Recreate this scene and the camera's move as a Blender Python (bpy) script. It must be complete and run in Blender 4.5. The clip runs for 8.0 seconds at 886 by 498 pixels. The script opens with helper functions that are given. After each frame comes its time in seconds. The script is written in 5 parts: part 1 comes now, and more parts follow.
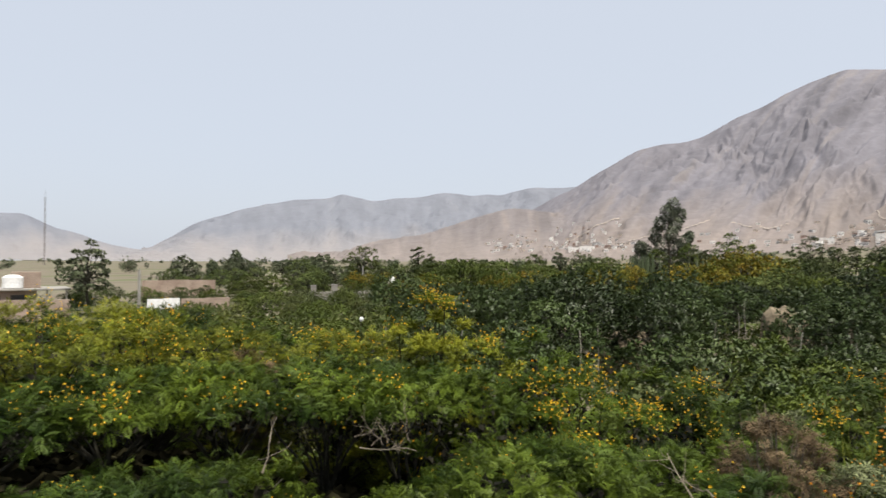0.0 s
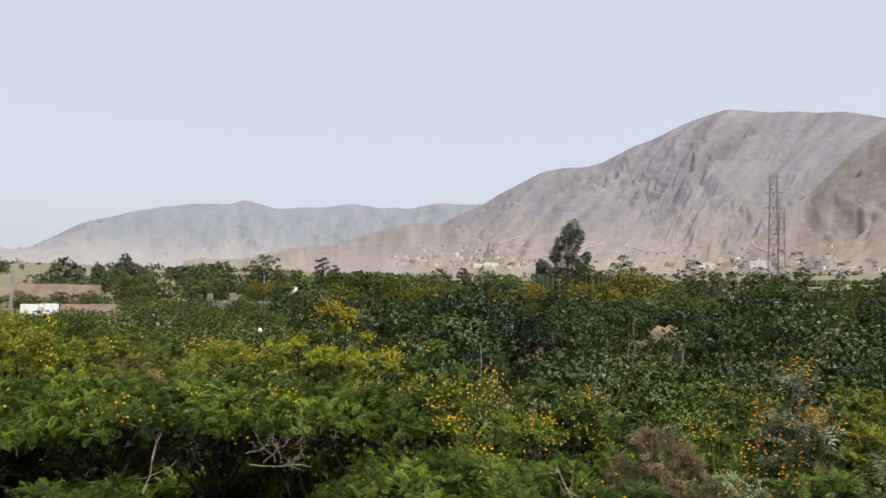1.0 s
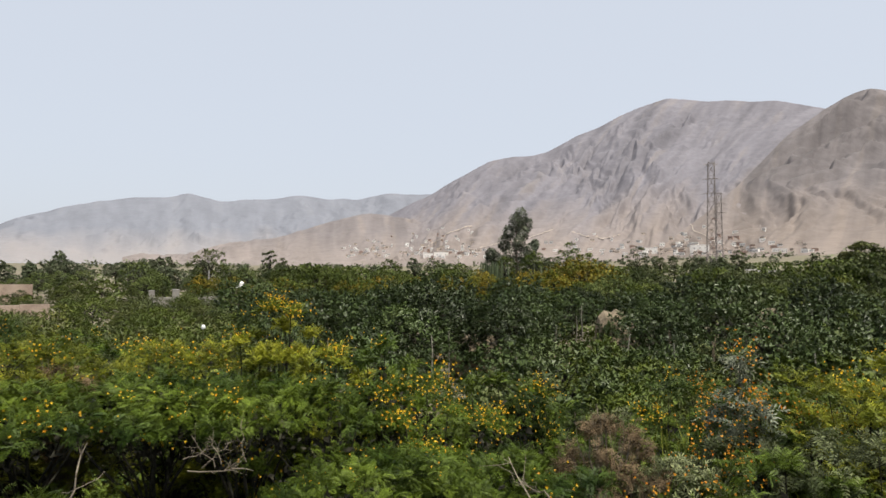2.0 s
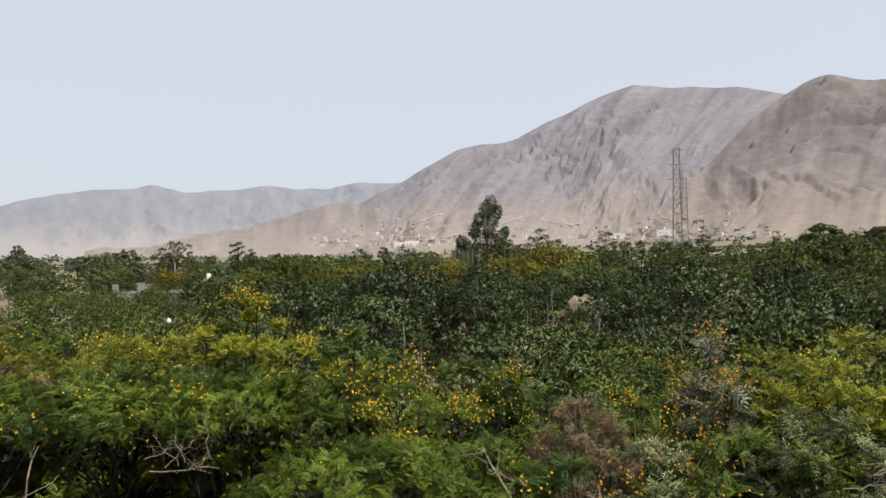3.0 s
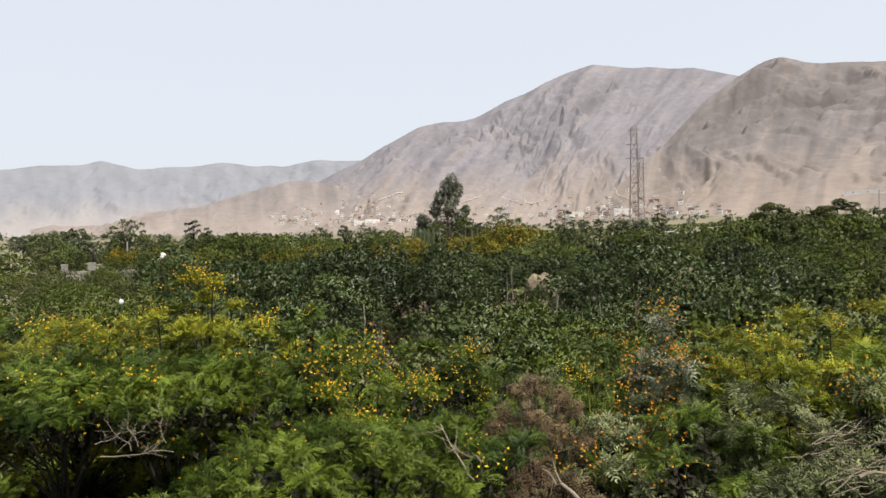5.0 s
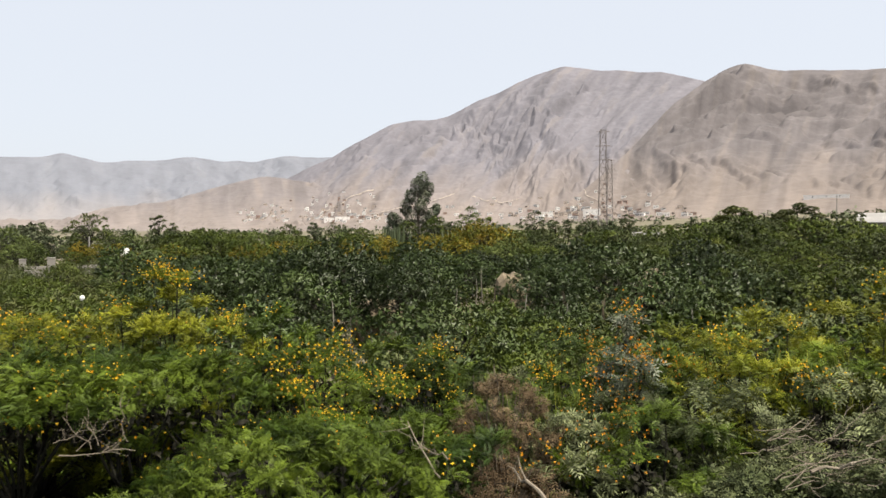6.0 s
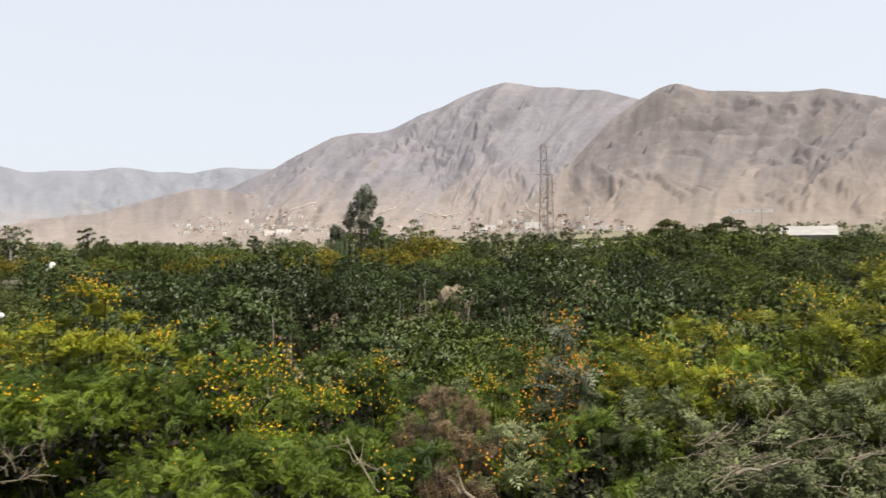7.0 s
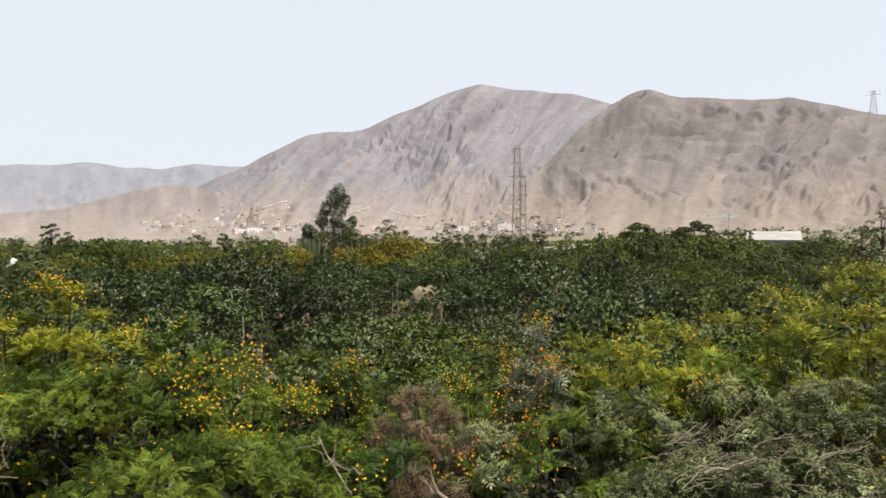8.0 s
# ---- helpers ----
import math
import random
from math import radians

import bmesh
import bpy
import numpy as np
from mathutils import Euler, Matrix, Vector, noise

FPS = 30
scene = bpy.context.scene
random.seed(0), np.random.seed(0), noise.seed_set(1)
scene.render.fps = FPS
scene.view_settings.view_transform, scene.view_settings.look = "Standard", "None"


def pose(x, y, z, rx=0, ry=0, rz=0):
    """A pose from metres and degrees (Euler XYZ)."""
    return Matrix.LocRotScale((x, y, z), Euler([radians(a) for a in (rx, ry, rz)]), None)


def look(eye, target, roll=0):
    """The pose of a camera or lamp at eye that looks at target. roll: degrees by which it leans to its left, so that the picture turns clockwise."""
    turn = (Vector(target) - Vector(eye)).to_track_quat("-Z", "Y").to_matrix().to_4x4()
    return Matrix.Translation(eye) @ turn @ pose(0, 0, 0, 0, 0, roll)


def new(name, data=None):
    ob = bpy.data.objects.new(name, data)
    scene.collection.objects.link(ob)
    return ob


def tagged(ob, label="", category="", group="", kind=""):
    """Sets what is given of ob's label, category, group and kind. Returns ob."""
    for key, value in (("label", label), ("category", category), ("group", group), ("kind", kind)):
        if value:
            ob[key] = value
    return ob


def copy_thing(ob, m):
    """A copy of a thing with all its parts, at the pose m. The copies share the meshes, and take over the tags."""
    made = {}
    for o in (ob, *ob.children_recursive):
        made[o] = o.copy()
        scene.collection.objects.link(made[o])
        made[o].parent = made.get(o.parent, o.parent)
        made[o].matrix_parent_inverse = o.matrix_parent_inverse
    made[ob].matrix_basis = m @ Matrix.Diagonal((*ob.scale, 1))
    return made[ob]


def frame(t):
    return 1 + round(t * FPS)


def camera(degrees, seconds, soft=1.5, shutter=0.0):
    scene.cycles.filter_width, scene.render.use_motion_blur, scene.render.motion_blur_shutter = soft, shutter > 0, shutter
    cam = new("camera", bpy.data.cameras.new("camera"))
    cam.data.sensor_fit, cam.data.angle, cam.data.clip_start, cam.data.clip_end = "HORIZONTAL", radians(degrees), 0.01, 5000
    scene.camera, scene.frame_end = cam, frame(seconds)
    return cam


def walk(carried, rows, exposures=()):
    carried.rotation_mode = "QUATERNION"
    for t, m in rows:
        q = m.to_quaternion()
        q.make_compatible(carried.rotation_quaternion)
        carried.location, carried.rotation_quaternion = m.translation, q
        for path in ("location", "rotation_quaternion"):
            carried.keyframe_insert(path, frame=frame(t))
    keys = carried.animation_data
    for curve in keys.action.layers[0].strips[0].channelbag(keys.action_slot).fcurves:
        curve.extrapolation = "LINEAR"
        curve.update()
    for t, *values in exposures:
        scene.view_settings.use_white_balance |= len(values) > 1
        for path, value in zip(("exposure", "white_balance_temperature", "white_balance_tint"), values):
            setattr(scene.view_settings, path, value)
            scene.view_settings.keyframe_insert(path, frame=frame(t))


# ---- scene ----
# The camera: held by hand over a bank of shrubs, panning to the right.
EYE = 4.2
cam = camera(70.68, 8.0, shutter=0.35)
ROWS = [  # seconds, x, y, z from the first eye, yaw, pitch, lean to the right
    (0.0, 0.000, 0.000, -0.000, -0.00, 1.60, 0.00),
    (0.5, 0.009, -0.008, 0.012, -4.59, 1.56, -1.14),
    (1.0, 0.019, -0.027, 0.012, -8.54, 2.94, -1.76),
    (1.5, 0.046, 0.023, 0.018, -11.23, 2.73, -1.25),
    (3.0, 0.106, 0.218, 0.005, -15.85, 1.04, 0.61),
    (3.5, 0.116, 0.217, 0.006, -17.05, 1.36, 0.46),
    (4.0, 0.108, 0.213, 0.006, -18.08, 1.96, 0.34),
    (4.5, 0.115, 0.214, 0.003, -18.39, 0.91, 1.01),
    (5.0, 0.126, 0.216, 0.016, -19.41, -0.98, 0.68),
    (6.5, 0.133, 0.177, 0.017, -23.96, -0.82, -0.01),
    (7.0, 0.150, 0.162, 0.020, -27.28, 0.05, 0.12),
    (7.5, 0.147, 0.143, 0.023, -31.92, 0.35, -0.48),
    (8.0, 0.138, 0.177, 0.014, -29.76, 0.12, -0.55),
]


def eye_pose(x, y, z, yaw, pitch, lean):
    e = Vector((x, y, EYE + z))
    a, p = radians(yaw), radians(pitch)
    ahead = Vector((-math.sin(a) * math.cos(p), math.cos(a) * math.cos(p), math.sin(p)))
    return look(e, e + ahead, -lean)


walk(cam, [(t, eye_pose(*row)) for t, *row in ROWS], exposures=[(0, 0.3, 6450, 10), (3.5, 0.3, 6550, 10), (4.5, 0.36, 6600, 10), (5.0, 0.5, 6700, 10), (8.0, 0.56, 6750, 10)])

# ---- world, sun ----
SUN_EL, SUN_AZ = 70, 150  # degrees; azimuth clockwise from the first view's direction
world = bpy.data.worlds.new("hazy_sky")
scene.world = world
world.use_nodes = True
wn, wl = world.node_tree.nodes, world.node_tree.links
sky = wn.new("ShaderNodeTexSky")
sky.sky_type, sky.sun_disc = "NISHITA", False
sky.sun_elevation, sky.sun_rotation = radians(SUN_EL), radians(SUN_AZ)
sky.air_density, sky.dust_density, sky.ozone_density = 1.0, 4.0, 2.0
haze = wn.new("ShaderNodeMix")
haze.data_type, haze.blend_type = "RGBA", "MIX"
haze.inputs["Factor"].default_value = 0.75
haze.inputs["B"].default_value = (6.5, 6.93, 7.6, 1)
wl.new(sky.outputs["Color"], haze.inputs["A"])
wl.new(haze.outputs["Result"], wn["Background"].inputs["Color"])
wn["Background"].inputs["Strength"].default_value = 0.1

sun = new("sun", bpy.data.lights.new("sun", "SUN"))
sun.data.energy, sun.data.angle, sun.data.color = 4.9, radians(3), (1.0, 0.94, 0.84)
a, e = radians(SUN_AZ), radians(SUN_EL)
sun.matrix_world = look((math.sin(a) * math.cos(e) * 50, math.cos(a) * math.cos(e) * 50, math.sin(e) * 50), (0, 0, 0))


# ---- materials ----
def material(name, base, second, rough=0.7, scale=1.0, fine=20.0, bump=0.3, third=None, metal=0.0, per_piece=0.0, spread=(0.4, 0.6), translucent=0.0, coords="Object", per_thing=0.0, gloss=0.5):
    """Two-scale mottled surface: base to second by wide stains, fine grain on top, bump from the grain."""
    m = bpy.data.materials.new(name)
    m.use_nodes = True
    n, l = m.node_tree.nodes, m.node_tree.links
    b = n["Principled BSDF"]
    pos = n.new("ShaderNodeNewGeometry").outputs["Position"] if coords == "World" else n.new("ShaderNodeTexCoord").outputs["Object"]
    wide, grain = n.new("ShaderNodeTexNoise"), n.new("ShaderNodeTexNoise")
    for tex, s, d in ((wide, scale, 5), (grain, fine, 4)):
        tex.inputs["Scale"].default_value, tex.inputs["Detail"].default_value = s, d
        l.new(pos, tex.inputs["Vector"])
    ramp = n.new("ShaderNodeValToRGB")
    ramp.color_ramp.elements[0].position, ramp.color_ramp.elements[1].position = spread
    ramp.color_ramp.elements[0].color, ramp.color_ramp.elements[1].color = (*base, 1), (*second, 1)
    if third:
        el = ramp.color_ramp.elements.new(min(0.98, spread[1] + 0.15))
        el.color = (*third, 1)
    l.new(wide.outputs["Fac"], ramp.inputs["Fac"])
    vary = n.new("ShaderNodeHueSaturation")
    l.new(ramp.outputs["Color"], vary.inputs["Color"])
    add = n.new("ShaderNodeMath")
    add.operation = "MULTIPLY_ADD"
    add.inputs[1].default_value, add.inputs[2].default_value = 0.6, 0.7
    l.new(grain.outputs["Fac"], add.inputs[0])
    value = add.outputs[0]
    if per_piece:
        rnd = n.new("ShaderNodeNewGeometry").outputs["Random Per Island"]
        mul = n.new("ShaderNodeMath")
        mul.operation = "MULTIPLY_ADD"
        mul.inputs[1].default_value, mul.inputs[2].default_value = 2 * per_piece, 1 - per_piece
        l.new(rnd, mul.inputs[0])
        both = n.new("ShaderNodeMath")
        both.operation = "MULTIPLY"
        l.new(mul.outputs[0], both.inputs[0]), l.new(value, both.inputs[1])
        value = both.outputs[0]
    if per_thing:
        info, mul, both = n.new("ShaderNodeObjectInfo"), n.new("ShaderNodeMath"), n.new("ShaderNodeMath")
        mul.operation, both.operation = "MULTIPLY_ADD", "MULTIPLY"
        mul.inputs[1].default_value, mul.inputs[2].default_value = 2 * per_thing, 1 - per_thing
        l.new(info.outputs["Random"], mul.inputs[0]), l.new(mul.outputs[0], both.inputs[0]), l.new(value, both.inputs[1])
        value = both.outputs[0]
    l.new(value, vary.inputs["Value"])
    l.new(vary.outputs["Color"], b.inputs["Base Color"])
    b.inputs["Specular IOR Level"].default_value = gloss
    b.inputs["Roughness"].default_value, b.inputs["Metallic"].default_value = rough, metal
    if bump:
        bp = n.new("ShaderNodeBump")
        bp.inputs["Strength"].default_value, bp.inputs["Distance"].default_value = bump, 1.0 / fine
        l.new(grain.outputs["Fac"], bp.inputs["Height"]), l.new(bp.outputs["Normal"], b.inputs["Normal"])
    if translucent:
        tr, mix = n.new("ShaderNodeBsdfTranslucent"), n.new("ShaderNodeMixShader")
        mix.inputs["Fac"].default_value = translucent
        l.new(vary.outputs["Color"], tr.inputs["Color"])
        l.new(b.outputs["BSDF"], mix.inputs[1]), l.new(tr.outputs["BSDF"], mix.inputs[2])
        l.new(mix.outputs["Shader"], n["Material Output"].inputs["Surface"])
    return m


def leafy(name, base, second, rough=0.55, scale=1.2, third=None, translucent=0.25, per_piece=0.35, gloss=0.22, per_thing=0.25):
    return material(name, base, second, rough, scale, 9.0, 0, third, per_piece=per_piece, spread=(0.38, 0.6), translucent=translucent, coords="World", per_thing=per_thing, gloss=gloss)


FERN = leafy("fern_leaf", (0.027, 0.052, 0.005), (0.105, 0.148, 0.012), per_piece=0.25, translucent=0.12)
FERN_YELLOW = leafy("yellow_green_leaf", (0.110, 0.136, 0.009), (0.222, 0.228, 0.014), per_piece=0.35, translucent=0.14)
SILVER = leafy("silver_leaf", (0.105, 0.120, 0.080), (0.185, 0.200, 0.140), rough=0.6, per_piece=0.4, translucent=0.1)
FERN_GREY = leafy("grey_green_leaf", (0.064, 0.080, 0.029), (0.160, 0.177, 0.080), rough=0.6, per_piece=0.5, translucent=0.1)
ORCHARD = leafy("orchard_leaf", (0.034, 0.053, 0.014), (0.053, 0.078, 0.021), rough=0.45, scale=0.25, third=(0.074, 0.094, 0.031), translucent=0.08, gloss=0.28, per_thing=0.38, per_piece=0.15)
HEDGE = leafy("hedge_leaf", (0.042, 0.064, 0.009), (0.090, 0.115, 0.018), scale=0.35, third=(0.125, 0.132, 0.022), translucent=0.12, per_piece=0.2)
MID_LEAF = leafy("valley_leaf", (0.050, 0.068, 0.020), (0.092, 0.108, 0.038), scale=0.3, third=(0.125, 0.135, 0.052), translucent=0.12, per_piece=0.18)
SCRUB = leafy("scrub_leaf", (0.058, 0.072, 0.018), (0.102, 0.113, 0.030), scale=0.3, third=(0.13, 0.126, 0.042), translucent=0.1, per_piece=0.15)
FRESH = leafy("fresh_leaf", (0.085, 0.118, 0.030), (0.142, 0.175, 0.048), scale=0.3, third=(0.18, 0.198, 0.065), translucent=0.12, per_piece=0.18)
OCHRE = leafy("ochre_leaf", (0.095, 0.110, 0.011), (0.225, 0.172, 0.016), scale=0.4, third=(0.26, 0.150, 0.013), translucent=0.12)
# distance haze is mixed into this paler, greyer leaf colour
FAR_LEAF = leafy("hazed_leaf", (0.080, 0.102, 0.050), (0.135, 0.150, 0.082), scale=0.1, translucent=0.12)
EUCA = leafy("gum_leaf", (0.064, 0.077, 0.048), (0.115, 0.125, 0.082), scale=0.4, rough=0.55, translucent=0.1)
DRY = leafy("dry_leaf", (0.092, 0.060, 0.030), (0.205, 0.145, 0.080), rough=0.8, translucent=0.15)
# bark, darkened to carry the shade within the crowns too
BARK_SHADE = material("bark", (0.013, 0.012, 0.006), (0.028, 0.025, 0.013), 0.95, 3, 40, 0.5)
# near-black colour for the ground shade below the shrubs
SHADE_FLAKE = material("leaf_litter", (0.013, 0.012, 0.006), (0.03, 0.027, 0.013), 0.95, 2.0, 20, 0, per_piece=0.5, coords="World", gloss=0.1)
DEAD = material("dead_wood", (0.105, 0.083, 0.058), (0.215, 0.178, 0.130), 0.85, 4, 60, 0.4)
STAKE = material("grey_stake", (0.17, 0.155, 0.12), (0.27, 0.25, 0.20), 0.85, 3, 50, 0.3)
PETAL = material("petal", (0.78, 0.38, 0.012), (0.85, 0.58, 0.03), 0.5, 8, 60, 0, per_piece=0.25, translucent=0.25)
PETAL_ORANGE = material("orange_petal", (0.72, 0.24, 0.012), (0.82, 0.42, 0.03), 0.5, 8, 60, 0, per_piece=0.25, translucent=0.25)
SOIL = material("field_soil", (0.105, 0.086, 0.056), (0.15, 0.125, 0.084), 0.95, 0.05, 3.0, 0.12, third=(0.09, 0.10, 0.036), coords="World", spread=(0.35, 0.5))


def slope_material(name, low, high, streak, z0, z1, grain=0.4, band_depth=0.15, lean=0.0):
    """Desert mountain: sand and scree below, weathered rock above, paler wash-outs, fine relief. Far colours hold haze.
    """
    m = material(name, tuple(0.88 * c for c in high), high, 0.95, 0.006, 0.045, 0.15, third=streak, coords="World", spread=(0.36, 0.56), gloss=0.1)
    n, l = m.node_tree.nodes, m.node_tree.links
    geo, cut, tex, add, ramp, mix = (n.new("ShaderNode" + k) for k in ("NewGeometry", "SeparateXYZ", "TexNoise", "Math", "MapRange", "Mix"))
    l.new(geo.outputs["Position"], cut.inputs[0]), l.new(geo.outputs["Position"], tex.inputs["Vector"])
    tex.inputs["Scale"].default_value, tex.inputs["Detail"].default_value = 0.004, 6
    add.operation = "MULTIPLY_ADD"
    add.inputs[1].default_value = -(z1 - z0) * 1.6
    l.new(tex.outputs["Fac"], add.inputs[0]), l.new(cut.outputs["Z"], add.inputs[2])
    off = -(z1 - z0) * 0.8
    ramp.inputs["From Min"].default_value, ramp.inputs["From Max"].default_value = z0 + off, z1 + off
    l.new(add.outputs[0], ramp.inputs["Value"])
    for k in n:
        if k.type == "MATH" and abs(k.inputs[1].default_value - 0.6) < 1e-4:
            k.inputs[1].default_value, k.inputs[2].default_value = grain, 1 - grain / 2
    # pale wash-outs and dark rock bands that run down the slope
    turn, far, run, band, tone, wash = (n.new("ShaderNode" + k) for k in ("Math", "VectorMath", "CombineXYZ", "TexNoise", "MapRange", "HueSaturation"))
    turn.operation, far.operation = "ARCTAN2", "LENGTH"
    l.new(cut.outputs["X"], turn.inputs[0]), l.new(cut.outputs["Y"], turn.inputs[1]), l.new(geo.outputs["Position"], far.inputs[0])
    wide, long = n.new("ShaderNodeMath"), n.new("ShaderNodeMath")
    wide.operation = long.operation = "MULTIPLY"
    wide.inputs[1].default_value, long.inputs[1].default_value = 34.0, 0.0011
    l.new(turn.outputs[0], wide.inputs[0]), l.new(far.outputs["Value"], long.inputs[0])
    slant = n.new("ShaderNodeMath")
    slant.operation = "MULTIPLY_ADD"
    slant.inputs[1].default_value = -lean
    l.new(far.outputs["Value"], slant.inputs[0]), l.new(wide.outputs[0], slant.inputs[2])
    l.new(slant.outputs[0], run.inputs["X"]), l.new(long.outputs[0], run.inputs["Y"])
    for k in (tex, band, *(k for k in n if k.type == "TEX_NOISE" and abs(k.inputs["Scale"].default_value - 0.006) < 1e-4)):
        l.new(run.outputs[0], k.inputs["Vector"])
        k.inputs["Scale"].default_value = 0.7 if k is tex else 1.4
    band.inputs["Scale"].default_value, band.inputs["Detail"].default_value, band.inputs["Distortion"].default_value = 1.0, 7, 1.2
    tone.inputs["From Min"].default_value, tone.inputs["From Max"].default_value, tone.inputs["To Min"].default_value, tone.inputs["To Max"].default_value = 0.3, 0.7, 1 - band_depth, 1 + band_depth
    l.new(band.outputs["Fac"], tone.inputs["Value"])
    mix.data_type = "RGBA"
    mix.inputs["A"].default_value = (*low, 1)
    vary = next(k for k in n if k.type == "HUE_SAT")
    old = vary.inputs["Color"].links[0].from_socket
    l.new(ramp.outputs["Result"], mix.inputs["Factor"]), l.new(old, mix.inputs["B"])
    l.new(mix.outputs["Result"], wash.inputs["Color"]), l.new(tone.outputs["Result"], wash.inputs["Value"]), l.new(wash.outputs["Color"], vary.inputs["Color"])
    return m


# haze is put into the upper rock colour as a violet-grey
ROCK = slope_material("hazed_mountain_rock", (0.198, 0.168, 0.150), (0.158, 0.151, 0.166), (0.182, 0.167, 0.168), 40, 230, lean=0.0031)
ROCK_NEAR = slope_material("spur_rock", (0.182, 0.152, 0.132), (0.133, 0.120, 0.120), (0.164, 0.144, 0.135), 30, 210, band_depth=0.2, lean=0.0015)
# far ranges: haze painted in as blue-grey, paler towards the foot
ROCK_FAR = slope_material("hazed_far_rock", (0.232, 0.218, 0.216), (0.172, 0.180, 0.204), (0.184, 0.190, 0.210), 50, 210, 0.12, 0.04)
SAND = slope_material("sandy_slope", (0.200, 0.172, 0.157), (0.168, 0.150, 0.147), (0.208, 0.178, 0.160), 30, 120)
TRACK = material("dirt_track", (0.31, 0.265, 0.225), (0.36, 0.31, 0.265), 0.95, 0.02, 0.2, 0.1, coords="World")
STEEL = material("galvanised_steel", (0.17, 0.145, 0.135), (0.22, 0.19, 0.18), 0.6, 0.5, 5, 0, metal=0.3)
WHITE = material("white_paint", (0.74, 0.73, 0.70), (0.82, 0.81, 0.79), 0.7, 0.6, 6, 0.05)
CONCRETE = material("concrete", (0.24, 0.225, 0.20), (0.32, 0.30, 0.27), 0.9, 0.8, 12, 0.2)
MUD = material("mud_brick", (0.27, 0.20, 0.155), (0.36, 0.28, 0.22), 0.9, 0.6, 8, 0.3)
SHEET = material("roof_sheet", (0.13, 0.122, 0.108), (0.19, 0.178, 0.158), 0.6, 0.4, 4, 0.1)
PALE_SHEET = material("pale_roof_sheet", (0.23, 0.22, 0.205), (0.28, 0.27, 0.25), 0.7, 0.4, 4, 0.1)
DARK = material("dark_opening", (0.03, 0.03, 0.03), (0.05, 0.045, 0.04), 0.8, 1, 8, 0)


# ---- mesh helpers ----
def quad_mesh(name, q, mat, face=None):
    """A mesh of separate quads, from an array (n, 4, 3). face: normals (n, 3), by which a leafy clump is shaded as one rounded form."""
    q = np.asarray(q, dtype=np.float32)
    n = len(q)
    if face is not None:  # wind each leaf so that its front looks the way its clump faces
        lie = np.cross(q[:, 2] - q[:, 0], q[:, 3] - q[:, 1])
        q = np.where(((lie * face).sum(1) < 0)[:, None, None], q[:, ::-1], q)
    me = bpy.data.meshes.new(name)
    me.vertices.add(4 * n), me.loops.add(4 * n), me.polygons.add(n)
    me.vertices.foreach_set("co", q.ravel())
    me.loops.foreach_set("vertex_index", np.arange(4 * n, dtype=np.int32))
    me.polygons.foreach_set("loop_start", np.arange(0, 4 * n, 4, dtype=np.int32))
    me.update(calc_edges=True)
    if face is not None:
        me.polygons.foreach_set("use_smooth", np.ones(n, dtype=bool))
        me.normals_split_custom_set(np.repeat(unit(face), 4, axis=0).tolist())
    me.materials.append(mat)
    return me


def unit(v):
    return v / (np.linalg.norm(v, axis=-1, keepdims=True) + 1e-9)


def grid_mesh(name, v, mat, smooth=True):
    """A sheet from an array (rows, columns, 3)."""
    r, c = v.shape[:2]
    i = np.arange(r * c).reshape(r, c)
    f = np.stack([i[:-1, :-1], i[:-1, 1:], i[1:, 1:], i[1:, :-1]], -1).reshape(-1, 4)
    me = bpy.data.meshes.new(name)
    me.from_pydata(v.reshape(-1, 3).tolist(), [], f.tolist())
    if smooth:
        me.polygons.foreach_set("use_smooth", np.ones(len(f), dtype=bool))
    me.update()
    me.materials.append(mat)
    return me


def tube(points, radii, sides=5):
    """Quads of a tapered tube along points."""
    p = np.asarray(points, float)
    d = np.gradient(p, axis=0)
    d /= np.linalg.norm(d, axis=1, keepdims=True) + 1e-9
    ref = np.where(np.abs(d[:, 2:3]) > 0.9, [[1.0, 0, 0]], [[0, 0, 1.0]])
    u = np.cross(d, ref)
    u /= np.linalg.norm(u, axis=1, keepdims=True) + 1e-9
    w = np.cross(d, u)
    t = np.linspace(0, 2 * np.pi, sides, endpoint=False)
    ring = p[:, None] + np.asarray(radii, float)[:, None, None] * (np.cos(t)[None, :, None] * u[:, None] + np.sin(t)[None, :, None] * w[:, None])
    nxt = np.roll(ring, -1, axis=1)
    return np.stack([ring[:-1], nxt[:-1], nxt[1:], ring[1:]], 2).reshape(-1, 4, 3)


def part(name, data, mat, parent, label="", face=None):
    """Links a bmesh, quads or a mesh as one part under a thing."""
    if isinstance(data, bmesh.types.BMesh):
        me = bpy.data.meshes.new(name)
        data.to_mesh(me), data.free()
        me.materials.append(mat)
    elif isinstance(data, np.ndarray):
        me = quad_mesh(name, data, mat, face)
    else:
        me = data
    ob = new(name, me)
    ob.parent = parent
    return tagged(ob, label)


def thing(name, label, category, group="", kind="", at=None):
    ob = tagged(new(name), label, category, group, kind)
    if at is not None:
        ob.matrix_basis = at
    return ob


def box(bm, x0, x1, y0, y1, z0, z1, bevel=0.0):
    r = bmesh.ops.create_cube(bm, size=1.0, matrix=Matrix.Translation(((x0 + x1) / 2, (y0 + y1) / 2, (z0 + z1) / 2)) @ Matrix.Diagonal((x1 - x0, y1 - y0, z1 - z0, 1)))
    if bevel:
        edges = list({ed for v in r["verts"] for ed in v.link_edges})
        bmesh.ops.bevel(bm, geom=edges, offset=bevel, segments=1, affect="EDGES")
    return bm


